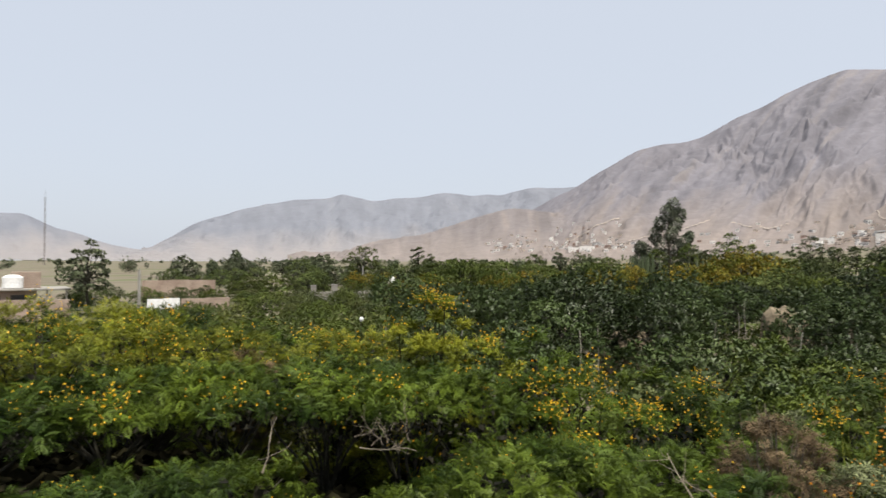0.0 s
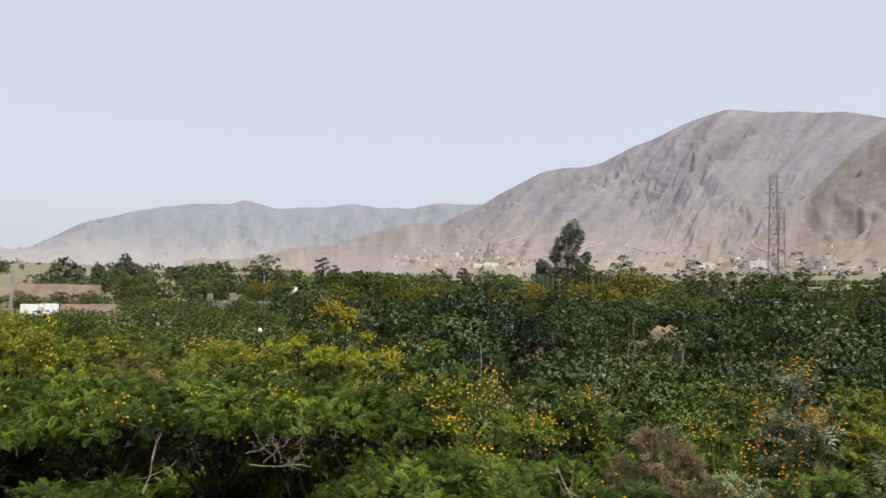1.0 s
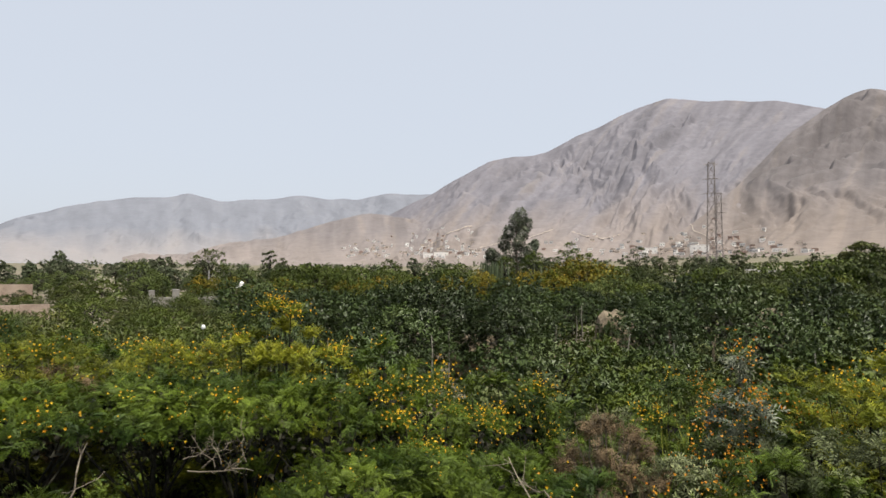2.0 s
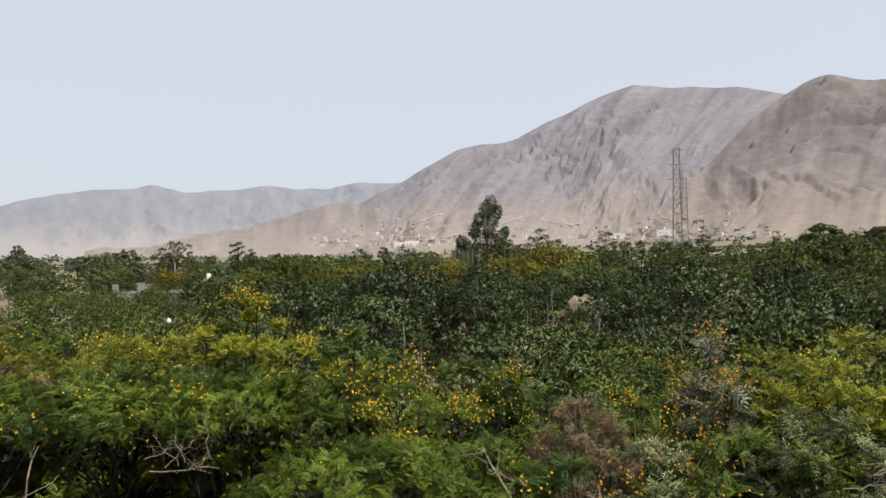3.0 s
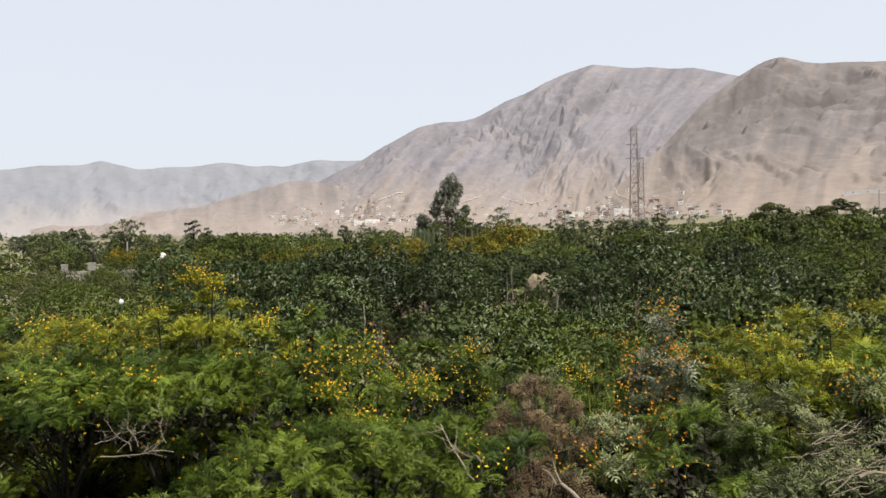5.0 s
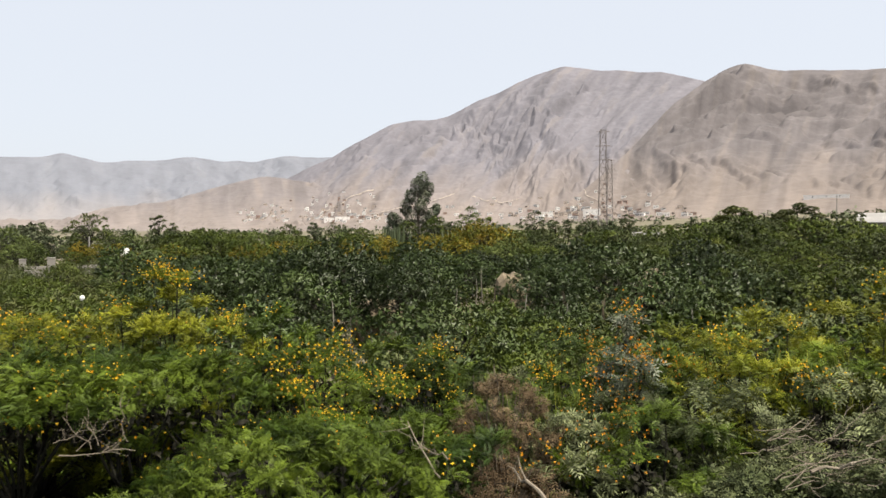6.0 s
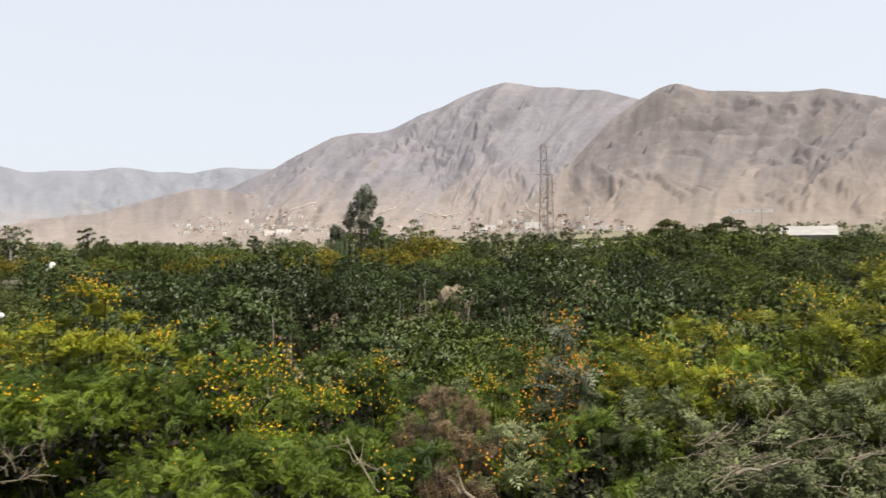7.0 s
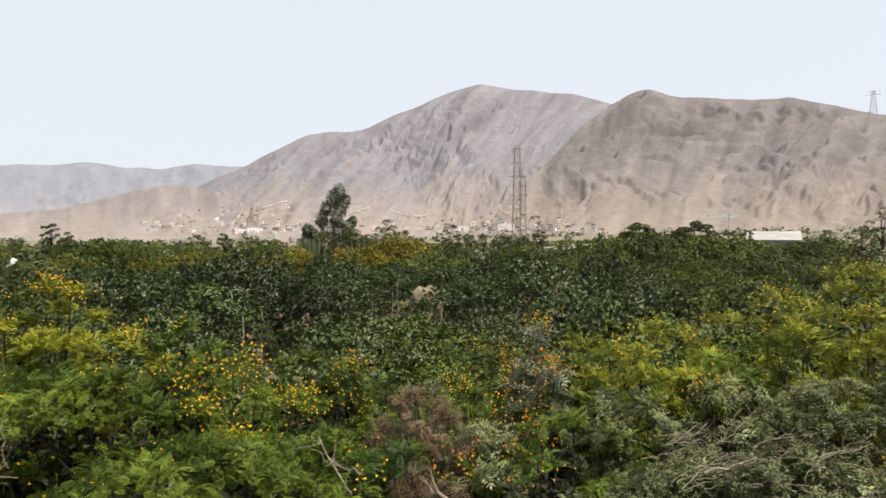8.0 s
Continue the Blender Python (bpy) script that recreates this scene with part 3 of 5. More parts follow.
GREEN, YELLOW, GREY = "feathery green shrub with orange-yellow flowers on the bank", "yellow-green feathery shrub dotted with yellow flowers", "grey-green long-leaved shrub with a few orange flowers"
SILVERY = "upright silver-grey shrub with orange flowers at its tips"
LOW, LOW_GREY = "low dense green shrub filling the bank", "low dense grey-green shrub filling the bank"
SHRUBS = [  # azimuth, distance, top, radius, style, flower clusters
    (-41, 7.0, 3.95, 1.35, "yellow", 3), (-33, 6.9, 3.85, 1.35, "yellow", 6), (-25, 7.1, 3.74, 1.3, "yellow", 5), (-17, 7.2, 3.64, 1.25, "yellow", 6), (-9.5, 7.1, 3.56, 1.15, "yellow", 6), (-4, 7.0, 3.66, 0.9, "yellow", 7), (-0.6, 7.2, 4.08, 0.55, "yellow", 11), (3.0, 7.0, 3.55, 0.8, "yellow", 4),
    (-37, 5.8, 3.2, 1.0, "fern", 6, 0.55), (-28, 5.9, 3.25, 1.0, "fern", 8, 0.6), (-19, 5.9, 3.28, 0.95, "fern", 5, 0.6), (-10.5, 5.9, 3.22, 0.9, "fern", 4, 0.7), (-3.0, 5.9, 3.2, 0.9, "fern", 4, 0.7), (3.5, 5.8, 3.27, 0.95, "fern", 6), (8.5, 6.5, 3.62, 0.55, "fern", 1), (12.2, 6.1, 3.3, 0.85, "fern", 40), (18.5, 6.5, 3.25, 0.75, "fern", 6), (22.5, 6.9, 3.35, 0.6, "fern", 5),
    (-31, 3.9, 2.9, 0.95, "fern", 4), (-20, 4.0, 2.95, 0.8, "fern", 2), (-12, 3.9, 2.42, 0.7, "fern", 0), (-2, 4.0, 2.75, 0.6, "fern", 0), (7, 4.3, 2.95, 0.75, "fern", 1), (14, 4.6, 2.85, 0.85, "fern", 2), (20.5, 5.0, 2.9, 0.8, "fern", 2),
    (33, 7.2, 3.12, 0.75, "fern", 6), (36.5, 7.6, 3.2, 0.7, "fern", 4), (36.8, 6.4, 3.50, 0.13, "silver", 8), (38.4, 6.3, 3.90, 0.12, "silver", 5), (39.9, 6.2, 3.6, 0.15, "silver", 3), (38.2, 6.0, 3.15, 0.2, "silver", 5), (41.6, 6.5, 3.35, 0.45, "fern", 9), (38.2, 5.9, 3.0, 0.5, "grey", 5), (44.5, 6.8, 3.5, 1.0, "yellow", 8), (50.5, 7.3, 3.65, 1.1, "yellow", 7), (57, 7.6, 3.88, 1.2, "yellow", 5), (63.5, 7.6, 4.35, 1.25, "yellow", 4), (71, 7.6, 4.65, 1.3, "yellow", 2),
    (35.5, 5.6, 2.75, 0.85, "grey", 5), (41.5, 5.5, 2.95, 0.85, "fern", 3), (47.5, 5.9, 3.05, 0.9, "grey", 2), (54.5, 6.2, 3.2, 0.95, "grey", 2), (61.5, 6.4, 3.35, 1.0, "grey", 1), (69, 6.2, 3.5, 1.1, "grey", 0), (37, 4.3, 2.4, 0.75, "grey", 2), (45.5, 4.5, 2.45, 0.8, "grey", 1), (66, 4.7, 2.6, 0.8, "grey", 0),
    (-6, 7.6, 3.0, 0.9, "low", 0), (1, 7.8, 3.0, 0.9, "low", 0), (8, 5.2, 2.7, 0.9, "low", 0), (15.5, 5.5, 2.75, 0.9, "low", 0), (16, 7.4, 2.9, 0.9, "low", 0), (24, 5.9, 2.75, 0.7, "low", 0), (23.5, 4.4, 2.35, 0.6, "low", 0),
    (30.5, 6.6, 2.75, 0.8, "low", 0), (33.5, 4.7, 2.3, 0.65, "low", 0), (31, 8.4, 2.75, 0.9, "low", 2), (38, 8.2, 2.9, 0.9, "low", 0), (44, 8.2, 3.0, 0.9, "low", 0), (51, 5.2, 2.65, 0.85, "low_grey", 0), (58.5, 5.4, 2.75, 0.9, "low_grey", 0), (53, 4.4, 2.5, 0.8, "low_grey", 0), (60, 4.5, 2.6, 0.85, "low_grey", 0), (48, 4.9, 2.6, 0.7, "low_grey", 0), (56, 5.0, 2.75, 0.7, "low_grey", 0), (29, 4.0, 2.1, 0.55, "low_grey", 0), (15, 3.7, 2.2, 0.8, "low", 0), (23, 8.2, 2.7, 0.9, "low", 0), (9, 8.0, 2.9, 0.9, "low", 0),
    (-36, 4.3, 2.75, 0.75, "fern", 3), (-26, 4.4, 2.85, 0.7, "fern", 3), (-16, 4.4, 2.55, 0.6, "fern", 1), (-27, 8.2, 3.85, 1.0, "yellow", 3), (-21, 8.2, 3.74, 0.9, "fern", 2), (9, 9.7, 2.3, 1.1, "low", 0), (16, 9.9, 2.2, 1.1, "low", 0), (22.5, 10.2, 2.15, 1.1, "low", 0), (28.5, 10, 2.15, 1.1, "low_grey", 0), (35, 10.2, 2.2, 1.1, "low", 0), (41.5, 10.4, 2.3, 1.1, "low", 0), (2, 4.5, 2.75, 0.65, "fern", 1), (10.5, 5.0, 2.95, 0.6, "fern", 2),
    (-44, 9.2, 3.75, 1.3, "yellow", 2), (-37, 9.4, 3.7, 1.3, "fern", 2), (-30, 9.2, 3.62, 1.3, "fern", 2), (-23, 9.6, 3.55, 1.3, "fern", 2), (-16, 9.4, 3.45, 1.3, "fern", 2), (-9, 9.8, 3.35, 1.25, "fern", 1), (-2.5, 10.2, 3.2, 1.1, "fern", 0), (-40, 12, 3.4, 1.5, "fern", 1), (-31, 12.4, 3.4, 1.5, "fern", 1), (-22, 12.4, 3.3, 1.5, "fern", 0), (-13, 12.8, 3.1, 1.4, "fern", 0),
    (47, 8.6, 3.3, 1.1, "fern", 4), (54, 9.0, 3.55, 1.2, "fern", 3), (61, 9.2, 3.8, 1.2, "yellow", 3), (68, 9.4, 4.0, 1.3, "yellow", 1), (48.5, 6.5, 3.3, 0.6, "yellow", 5), (53, 6.7, 3.5, 0.65, "fern", 5), (59.5, 6.9, 3.7, 0.7, "yellow", 3), (66, 6.9, 4.0, 0.8, "yellow", 2),
]
for k, (az, r, top, radius, style, n, *hollow) in enumerate(SHRUBS):
    shrub(az, r, top, radius, style, round(n * (0.6 if r < 5 else 1.2 if az > 40 else 1.6)), 100 + k, {"fern": GREEN, "yellow": YELLOW, "grey": GREY, "silver": SILVERY, "low": LOW, "low_grey": LOW_GREY}[style], "shrub" if style.startswith("low") else "flowering_shrub", *hollow)

# weeds under the shrubs and on the orchard floor, dark shade flakes on the bank
rng = np.random.RandomState(15)
for name, n, r0, r1, leaf, mat in (("undergrowth", 5500, 7.0, 13.5, FILL_LEAF * 1.6, FERN), ("orchard_weeds", 22000, 10, 48, blade(0.34, 0.09), HEDGE), ("field_scrub", 11000, 110, 420, flake(1.7, 1.1), HEDGE), ("edge_scrub", 18000, 44, 125, flake(0.7, 0.42), HEDGE)):
    az, r = rng.uniform(-48, 80, n), np.sqrt(rng.uniform(r0 ** 2, r1 ** 2, n))
    if name.endswith("_scrub"):
        az = np.where(az < -17, az + 70, az)
    x, y = r * np.sin(np.radians(az)), r * np.cos(np.radians(az))
    p = np.stack([x, y, ground_z(x, y) + 0.02], -1)
    tagged(new(name, quad_mesh(name, strew(leaf, p, unit(rng.normal(0, 1, (n, 3)) * [1, 1, 0.3] + [0, 0, 0.8]), rng), mat)), "low green weeds covering the ground between plants", "weeds", kind="stuff")


# dark flakes stand in for the shade on the bank below the shrubs
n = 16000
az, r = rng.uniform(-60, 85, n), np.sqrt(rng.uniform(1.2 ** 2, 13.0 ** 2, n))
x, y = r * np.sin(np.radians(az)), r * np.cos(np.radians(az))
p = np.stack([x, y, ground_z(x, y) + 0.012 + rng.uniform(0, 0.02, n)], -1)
tagged(new("leaf_litter", quad_mesh("leaf_litter", strew(flake(0.3, 0.2), p, unit(rng.normal(0, 1, (n, 3)) * [1, 1, 0.12]), rng), SHADE_FLAKE)), "dark brown flakes put as shade on the bank under the shrubs", "leaf litter", kind="stuff")


def tree(name, label, category, rng, radius, height, base, lobes, tips, leaves, leaf, mat, trunk=0.08, group="", lobe=0.4, flat=0.8, split=0.35, dome=0.6):
    ob = thing(name, label, category, group)
    q, tip, d, c, face = crown(rng, lobes, radius, height, base, tips, leaves, leaf, lobe=lobe, flat=flat, under=-0.8, dome=dome, rough=0.32, shell=0.35)
    fork = (rng.normal(0, 0.03 * height), rng.normal(0, 0.03 * height), base + split * (height - base))
    t = np.linspace(0, 1, 6)[:, None]
    p = np.array(fork) * t + np.concatenate([rng.normal(0, 0.01 * height, (6, 2)), np.zeros((6, 1))], 1) * (t * (1 - t) * 4)
    part("trunk", tube(p, np.linspace(trunk, trunk * 0.6, 6), 7), BARK_SHADE, ob)
    lb = c - np.array(fork)
    # limbs, and dark flakes that paint shade between the lobes
    twigs = part("branchwork", np.concatenate([stems(rng, lb, r0=trunk * 0.5, sides=3) + np.array(fork), inner_shade(rng, c, 160, 0.1 * radius, 0.2)]), BARK_SHADE, ob)
    tagged(twigs, kind="stuff")
    part("crown", q, mat, ob, face=face)
    return ob


def put(first, places):
    """The first of a kind to the first place, copies to the others: x, y, turn, size."""
    for k, (x, y, turn, size) in enumerate(places):
        m = Matrix.Translation((x, y, float(ground_z(x, y)) - 0.03)) @ Matrix.Rotation(radians(turn), 4, "Z")
        ob = first if k == 0 else copy_thing(first, m)
        ob.matrix_basis = m @ Matrix.Diagonal((size, size, size, 1))


# ---- the orchard ----
rng = np.random.RandomState(7)
near, away = [], []
CLEARINGS = ((16.6, 2.4, 16, 27.5), (28.6, 1.8, 28, 39.5), (40.8, 2.2, 26, 41))  # azimuth, half width, nearest, farthest
for i in range(-40, 60):
    for j in range(0, 60):
        x, y = i * 4.0 + rng.normal(0, 0.45), 9 + j * 3.9 + rng.normal(0, 0.45)
        x, y = x * 0.94 + y * 0.34, y * 0.94 - x * 0.34
        r, az = math.hypot(x, y), math.degrees(math.atan2(x, y))
        if not 10.8 < r < (46 if az < 38 else 58) or not -4 < az < 47 + 3 * math.sin(r):
            continue
        if rng.uniform() < 0.05 or any(abs(az - a) < w and r0 < r < r1 for a, w, r0, r1 in CLEARINGS):
            continue
        (near if r < 27 else away).append((x, y, rng.uniform(0, 360), min(1.5, max(0.65, 1.04 + 0.25 * rng.normal())) if r > 16 else rng.uniform(0.75, 1.1)))
ORCHARD_LABEL = "dark green broad-leaved orchard tree, low and rounded"
for group, count, spec in ((near, 5, (22, 38, 10, blade(0.098, 0.040))), (away, 4, (22, 34, 9, flake(0.15, 0.085)))):
    for k in range(count):
        first = tree("orchard_tree", ORCHARD_LABEL, "tree", np.random.RandomState(300 + k + 10 * (group is away)), 1.95, 2.75, 0.1, *spec, ORCHARD, 0.06, "orchard trees", lobe=0.34)
        put(first, group[k::count])

# ---- hedges and trees beyond the orchard ----
rng = np.random.RandomState(8)
hedge, ochre, beyond, scrub, fresh = [], [], [], [], []


def belt(out, count, az0, az1, r0, r1, full, el0, el1, cap=9.0, floor=0.9):
    """Plants spread over a sector, their tops between two elevation angles over the eye."""
    for _ in range(count):
        az, r = rng.uniform(az0, az1), rng.uniform(r0, r1)
        x, y = polar(az, r)
        top = EYE + r * math.tan(radians(rng.uniform(el0, el1))) - float(ground_z(x, y))
        out.append((x, y, rng.uniform(0, 360), min(cap, max(floor, top)) / full))


# the west: low scrub before the walls, lighter trees behind them
belt(scrub, 34, -50, -19, 14, 46, 3.3, -5.6, -3.9, 2.2, 0.8)
belt(scrub, 16, -28, -17, 32, 46, 3.3, -3.6, -3.2, 2.2, 0.8)
belt(scrub, 46, -19, -1, 15, 50, 3.3, -4.0, -2.6, 2.3, 0.9)
belt(scrub, 34, -18, 0, 48, 73, 3.3, -2.6, -1.9, 2.4, 0.9)
belt(hedge, 16, -31, -18, 58, 92, 3.5, -2.2, -1.6, 3.0)
belt(hedge, 22, -19, 0, 82, 104, 3.5, -1.6, -0.6)
belt(fresh, 15, -19, 1, 90, 122, 5.2, -0.9, 0.9)
belt(fresh, 7, -24, -19, 96, 120, 5.2, -0.9, -0.1)
belt(hedge, 26, 44, 80, 13, 26, 3.5, -6.0, -4.0, 2.6)
belt(hedge, 44, 46, 80, 26, 60, 3.5, -3.4, -1.9, 2.9)
belt(fresh, 14, 45, 80, 14, 42, 5.2, -6.0, -3.2, 2.4)
belt(hedge, 16, 43, 55, 94, 103, 3.5, 0.9, 1.6)
belt(hedge, 14, 53, 64, 130, 160, 3.5, 0.6, 1.1)
belt(scrub, 20, 16, 42, 10.6, 15.5, 3.3, -10.5, -8.0, 2.1)
belt(scrub, 10, 24, 40, 15, 22, 3.3, -7.5, -5.5, 2.2)
# the middle: a dark hedge behind the orchard, ochre bushes, then the tree line
belt(hedge, 52, -3, 42, 50, 64, 3.5, -2.3, -1.4)
belt(hedge, 40, -4, 40, 66, 84, 3.5, -1.4, -0.5)
belt(ochre, 18, -3.5, 15, 64, 88, 3.7, -1.5, -0.4)
belt(ochre, 4, -9, -3.5, 92, 100, 3.7, -1.0, -0.4)
belt(ochre, 10, 15, 24, 70, 84, 3.7, -0.9, 0.1)
belt(hedge, 30, -2, 17, 92, 114, 3.5, -0.5, 0.5)
belt(fresh, 9, 2, 17, 96, 118, 5.2, 0.0, 0.7)
belt(hedge, 26, 26, 46, 80, 108, 3.5, 0.0, 0.7)
# the east: a long soft hedge, higher behind
belt(hedge, 34, 38, 80, 60, 76, 3.5, -1.7, -0.7)
belt(hedge, 46, 40, 80, 76, 100, 3.5, -0.5, 0.35)
for az, r, el in ((23.0, 84, 0.2), (24.0, 82, 0.8), (24.9, 80, 1.1), (25.8, 78, 1.3), (26.7, 81, 1.0), (27.6, 84, 0.6), (24.4, 72, -0.4), (22.2, 78, -0.1)):
    belt(ochre, 1, az, az, r, r, 3.7, el, el)
for az, r, el in ((27.4, 70, -0.3), (28.4, 72, 0.1), (26.6, 68, -0.7), (29.4, 74, -0.1)):
    belt(fresh, 1, az, az, r, r, 5.2, el, el)
far_row = []
belt(far_row, 26, -26, -4, 125, 200, 5.4, -0.4, 0.95)
for k in range(6):
    put(tree("hedge_bush", "dense dull green bush in the hedgerow", "bush", np.random.RandomState(330 + k), 2.6, 3.5, -0.3, 18, 30, 7, flake(0.22, 0.13), HEDGE if k % 3 else MID_LEAF, 0.07, "hedgerow bushes"), hedge[k::6])
for k in range(4):
    put(tree("scrub_bush", "olive-green scrub bush beside the orchard", "bush", np.random.RandomState(335 + k), 2.4, 3.3, 0.0, 18, 28, 6, blade(0.15, 0.06), (MID_LEAF, SCRUB, HEDGE, HEDGE)[k], 0.06, "scrub bushes"), scrub[k::4])
for k in range(3):
    put(tree("ochre_bush", "bush with yellowing ochre and green leaves", "bush", np.random.RandomState(340 + k), 2.5, 3.7, -0.3, 20, 26, 7, flake(0.19, 0.12), OCHRE, 0.07, "ochre bushes"), ochre[k::3])
for k in range(3):
    put(tree("field_tree", "light green leafy tree at the field's edge", "tree", np.random.RandomState(345 + k), 2.7, 5.2, -0.2, 22, 24, 7, flake(0.24, 0.15), FRESH, 0.1, "field trees", lobe=0.34), fresh[k::3])
belt(beyond, 60, -46, 18, 150, 520, 5.4, -0.2, 0.6, floor=2.5)
belt(beyond, 60, 18, 80, 120, 420, 5.4, 0.1, 0.9, floor=3.0)
belt(beyond, 44, 36, 70, 170, 420, 5.4, 0.4, 1.1, floor=3.0)
beyond += far_row
for k in range(5):
    tall = (1.0, 0.8, 1.25, 0.9, 1.5)[k]
    put(tree("valley_tree", "haze-paled grey-green tree on the valley floor", "tree", np.random.RandomState(350 + k), 3.4 / tall, 5.4 * tall, -0.8, 14, 13, 6, flake(0.64, 0.40), FAR_LEAF, 0.14, "valley trees"), beyond[k::5])

# single trees, each placed by its own outline: azimuth, distance, height, radius
SINGLE = [
    (-29.4, 60, 2.2, 1.75, "small feathery tree beside the walled yard", FAR_LEAF, 0.65), (-20.3, 140, 0.8, 0.6, "narrow haze-paled tree in the valley", FAR_LEAF, 0.8), (-18.2, 138, 1.0, 1.35, "round-headed haze-paled green tree", FAR_LEAF, 0.8), (-16.9, 150, 0.3, 1.1, "low haze-paled tree by the far field", FAR_LEAF, 0.8),
    (-14.4, 170, 0.65, 1.2, "round haze-paled tree by the far field", FAR_LEAF, 0.8), (-12.5, 165, 0.9, 1.5, "round haze-paled tree by the far field", FAR_LEAF, 0.8), (-7.4, 106, 2.1, 1.75, "dark tree with an open rounded crown", HEDGE, 0.65), (-2.3, 112, 2.3, 0.75, "slim ragged green tree", MID_LEAF, 0.55), (-1.2, 114, 1.3, 0.8, "slim ragged green tree", MID_LEAF, 0.6),
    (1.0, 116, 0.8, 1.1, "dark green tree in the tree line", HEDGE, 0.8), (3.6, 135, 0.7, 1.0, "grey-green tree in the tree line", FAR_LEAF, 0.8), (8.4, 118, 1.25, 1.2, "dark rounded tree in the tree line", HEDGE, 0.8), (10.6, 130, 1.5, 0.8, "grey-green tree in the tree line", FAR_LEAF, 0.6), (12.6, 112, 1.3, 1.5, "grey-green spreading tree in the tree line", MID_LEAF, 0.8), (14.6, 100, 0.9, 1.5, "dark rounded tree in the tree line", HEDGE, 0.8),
    (24.5, 100, 2.9, 1.7, "bright green tree with a pointed top", FRESH, 0.7), (26.2, 104, 2.0, 1.3, "bright green tree behind the ochre bushes", FRESH, 0.7), (22.6, 104, 1.6, 1.3, "green tree beside the gum tree", MID_LEAF, 0.8), (30.5, 165, 2.65, 1.15, "dark slim tree before the town", MID_LEAF, 0.6), (32.3, 170, 1.7, 0.7, "dark slim conical tree", MID_LEAF, 0.8), (33.4, 175, 1.95, 0.5, "dark slim conical tree", MID_LEAF, 0.8),
    (21.4, 103, 2.4, 1.2, "dark green tree below the gum tree", HEDGE, 0.8), (18.9, 104, 1.9, 1.1, "dark green tree below the gum tree", HEDGE, 0.8),
    (35.0, 150, 1.4, 1.2, "round green tree before the town", MID_LEAF, 0.8), (38.5, 170, 2.3, 0.75, "dark ragged tree before the town", MID_LEAF, 0.6), (42.1, 130, 1.45, 0.55, "small round green tree", HEDGE, 0.8), (44.0, 108, 1.7, 1.1, "round green tree beside the thorn trees", MID_LEAF, 0.8),
    (53.6, 112, 1.5, 1.2, "low green tree beside the thorn trees", MID_LEAF, 0.8), (55.6, 150, 2.2, 0.75, "small tree beside the white-roofed shed", MID_LEAF, 0.6), (60.8, 190, 1.9, 1.6, "low spreading haze-paled tree", FAR_LEAF, 0.8), (63.6, 122, 2.7, 1.0, "tall dark tree at the field's edge", MID_LEAF, 0.8), (64.9, 125, 3.8, 1.2, "tall dark tree at the field's edge", MID_LEAF, 0.8), (66.6, 122, 3.0, 1.5, "tall dark tree at the field's edge", MID_LEAF, 0.8),
]
for k, (az, r, el, half, label, mat, full) in enumerate(SINGLE):
    x, y = polar(az, r)
    h = EYE + r * math.tan(radians(el)) - float(ground_z(x, y))
    put(tree("tree", label, "tree", np.random.RandomState(400 + k), r * math.tan(radians(half)), h, 0.12 * h, 26, round((40 if full > 0.7 else 52) * full), 8, flake(0.21, 0.13) * (1 if r < 130 else 1.3), mat, 0.16, lobe=0.33 if full > 0.7 else 0.27), [(x, y, 30 * k, 1.0)])


def flat_tree(az, r, h, rad, seed):
    """A flat-topped thorn tree: spreading limbs under a wide, thin crown."""
    rng = np.random.RandomState(seed)
    ob = thing("thorn_tree", "flat-topped spreading thorn tree, dusty brown-green", "tree", "thorn trees")
    n = 40
    ang, out = rng.uniform(0, 6.28, n), np.sqrt(rng.uniform(0, 1, n)) * rad
    c = np.stack([np.cos(ang) * out, np.sin(ang) * out, h * (0.93 - 0.3 * (out / rad) ** 2 - 0.34 * rng.uniform(0, 1, n) ** 2)], -1)
    k = np.repeat(np.arange(n), 260)
    d = unit(rng.normal(0, 1, (len(k), 3)) + [[0, 0, 0.3]])
    p = c[k] + d * np.array([[0.95, 0.95, 0.38]]) * rng.uniform(0.3, 1.0, len(k))[:, None] ** 0.5
    part("trunk", tube([[0, 0, 0], [0.1, 0.05, h * 0.22], [0.0, 0.1, h * 0.4]], [0.22, 0.17, 0.14], 7), BARK_SHADE, ob)
    part("branchwork", stems(rng, c - [0, 0.1, h * 0.4], r0=0.09) + np.array([0, 0.1, h * 0.4]), BARK_SHADE, ob)
    part("crown", strew(flake(0.28, 0.16), p, unit(d * [1, 1, 0.4]), rng), SCRUB, ob, face=d + [0, 0, 0.5] + rng.normal(0, 0.3, d.shape))
    put(ob, [(*polar(az, r), 0, 1)])


for k, spec in enumerate(((47.1, 108, 9.6, 3.0), (51.5, 104, 9.5, 4.6))):
    flat_tree(*spec, 450 + k)


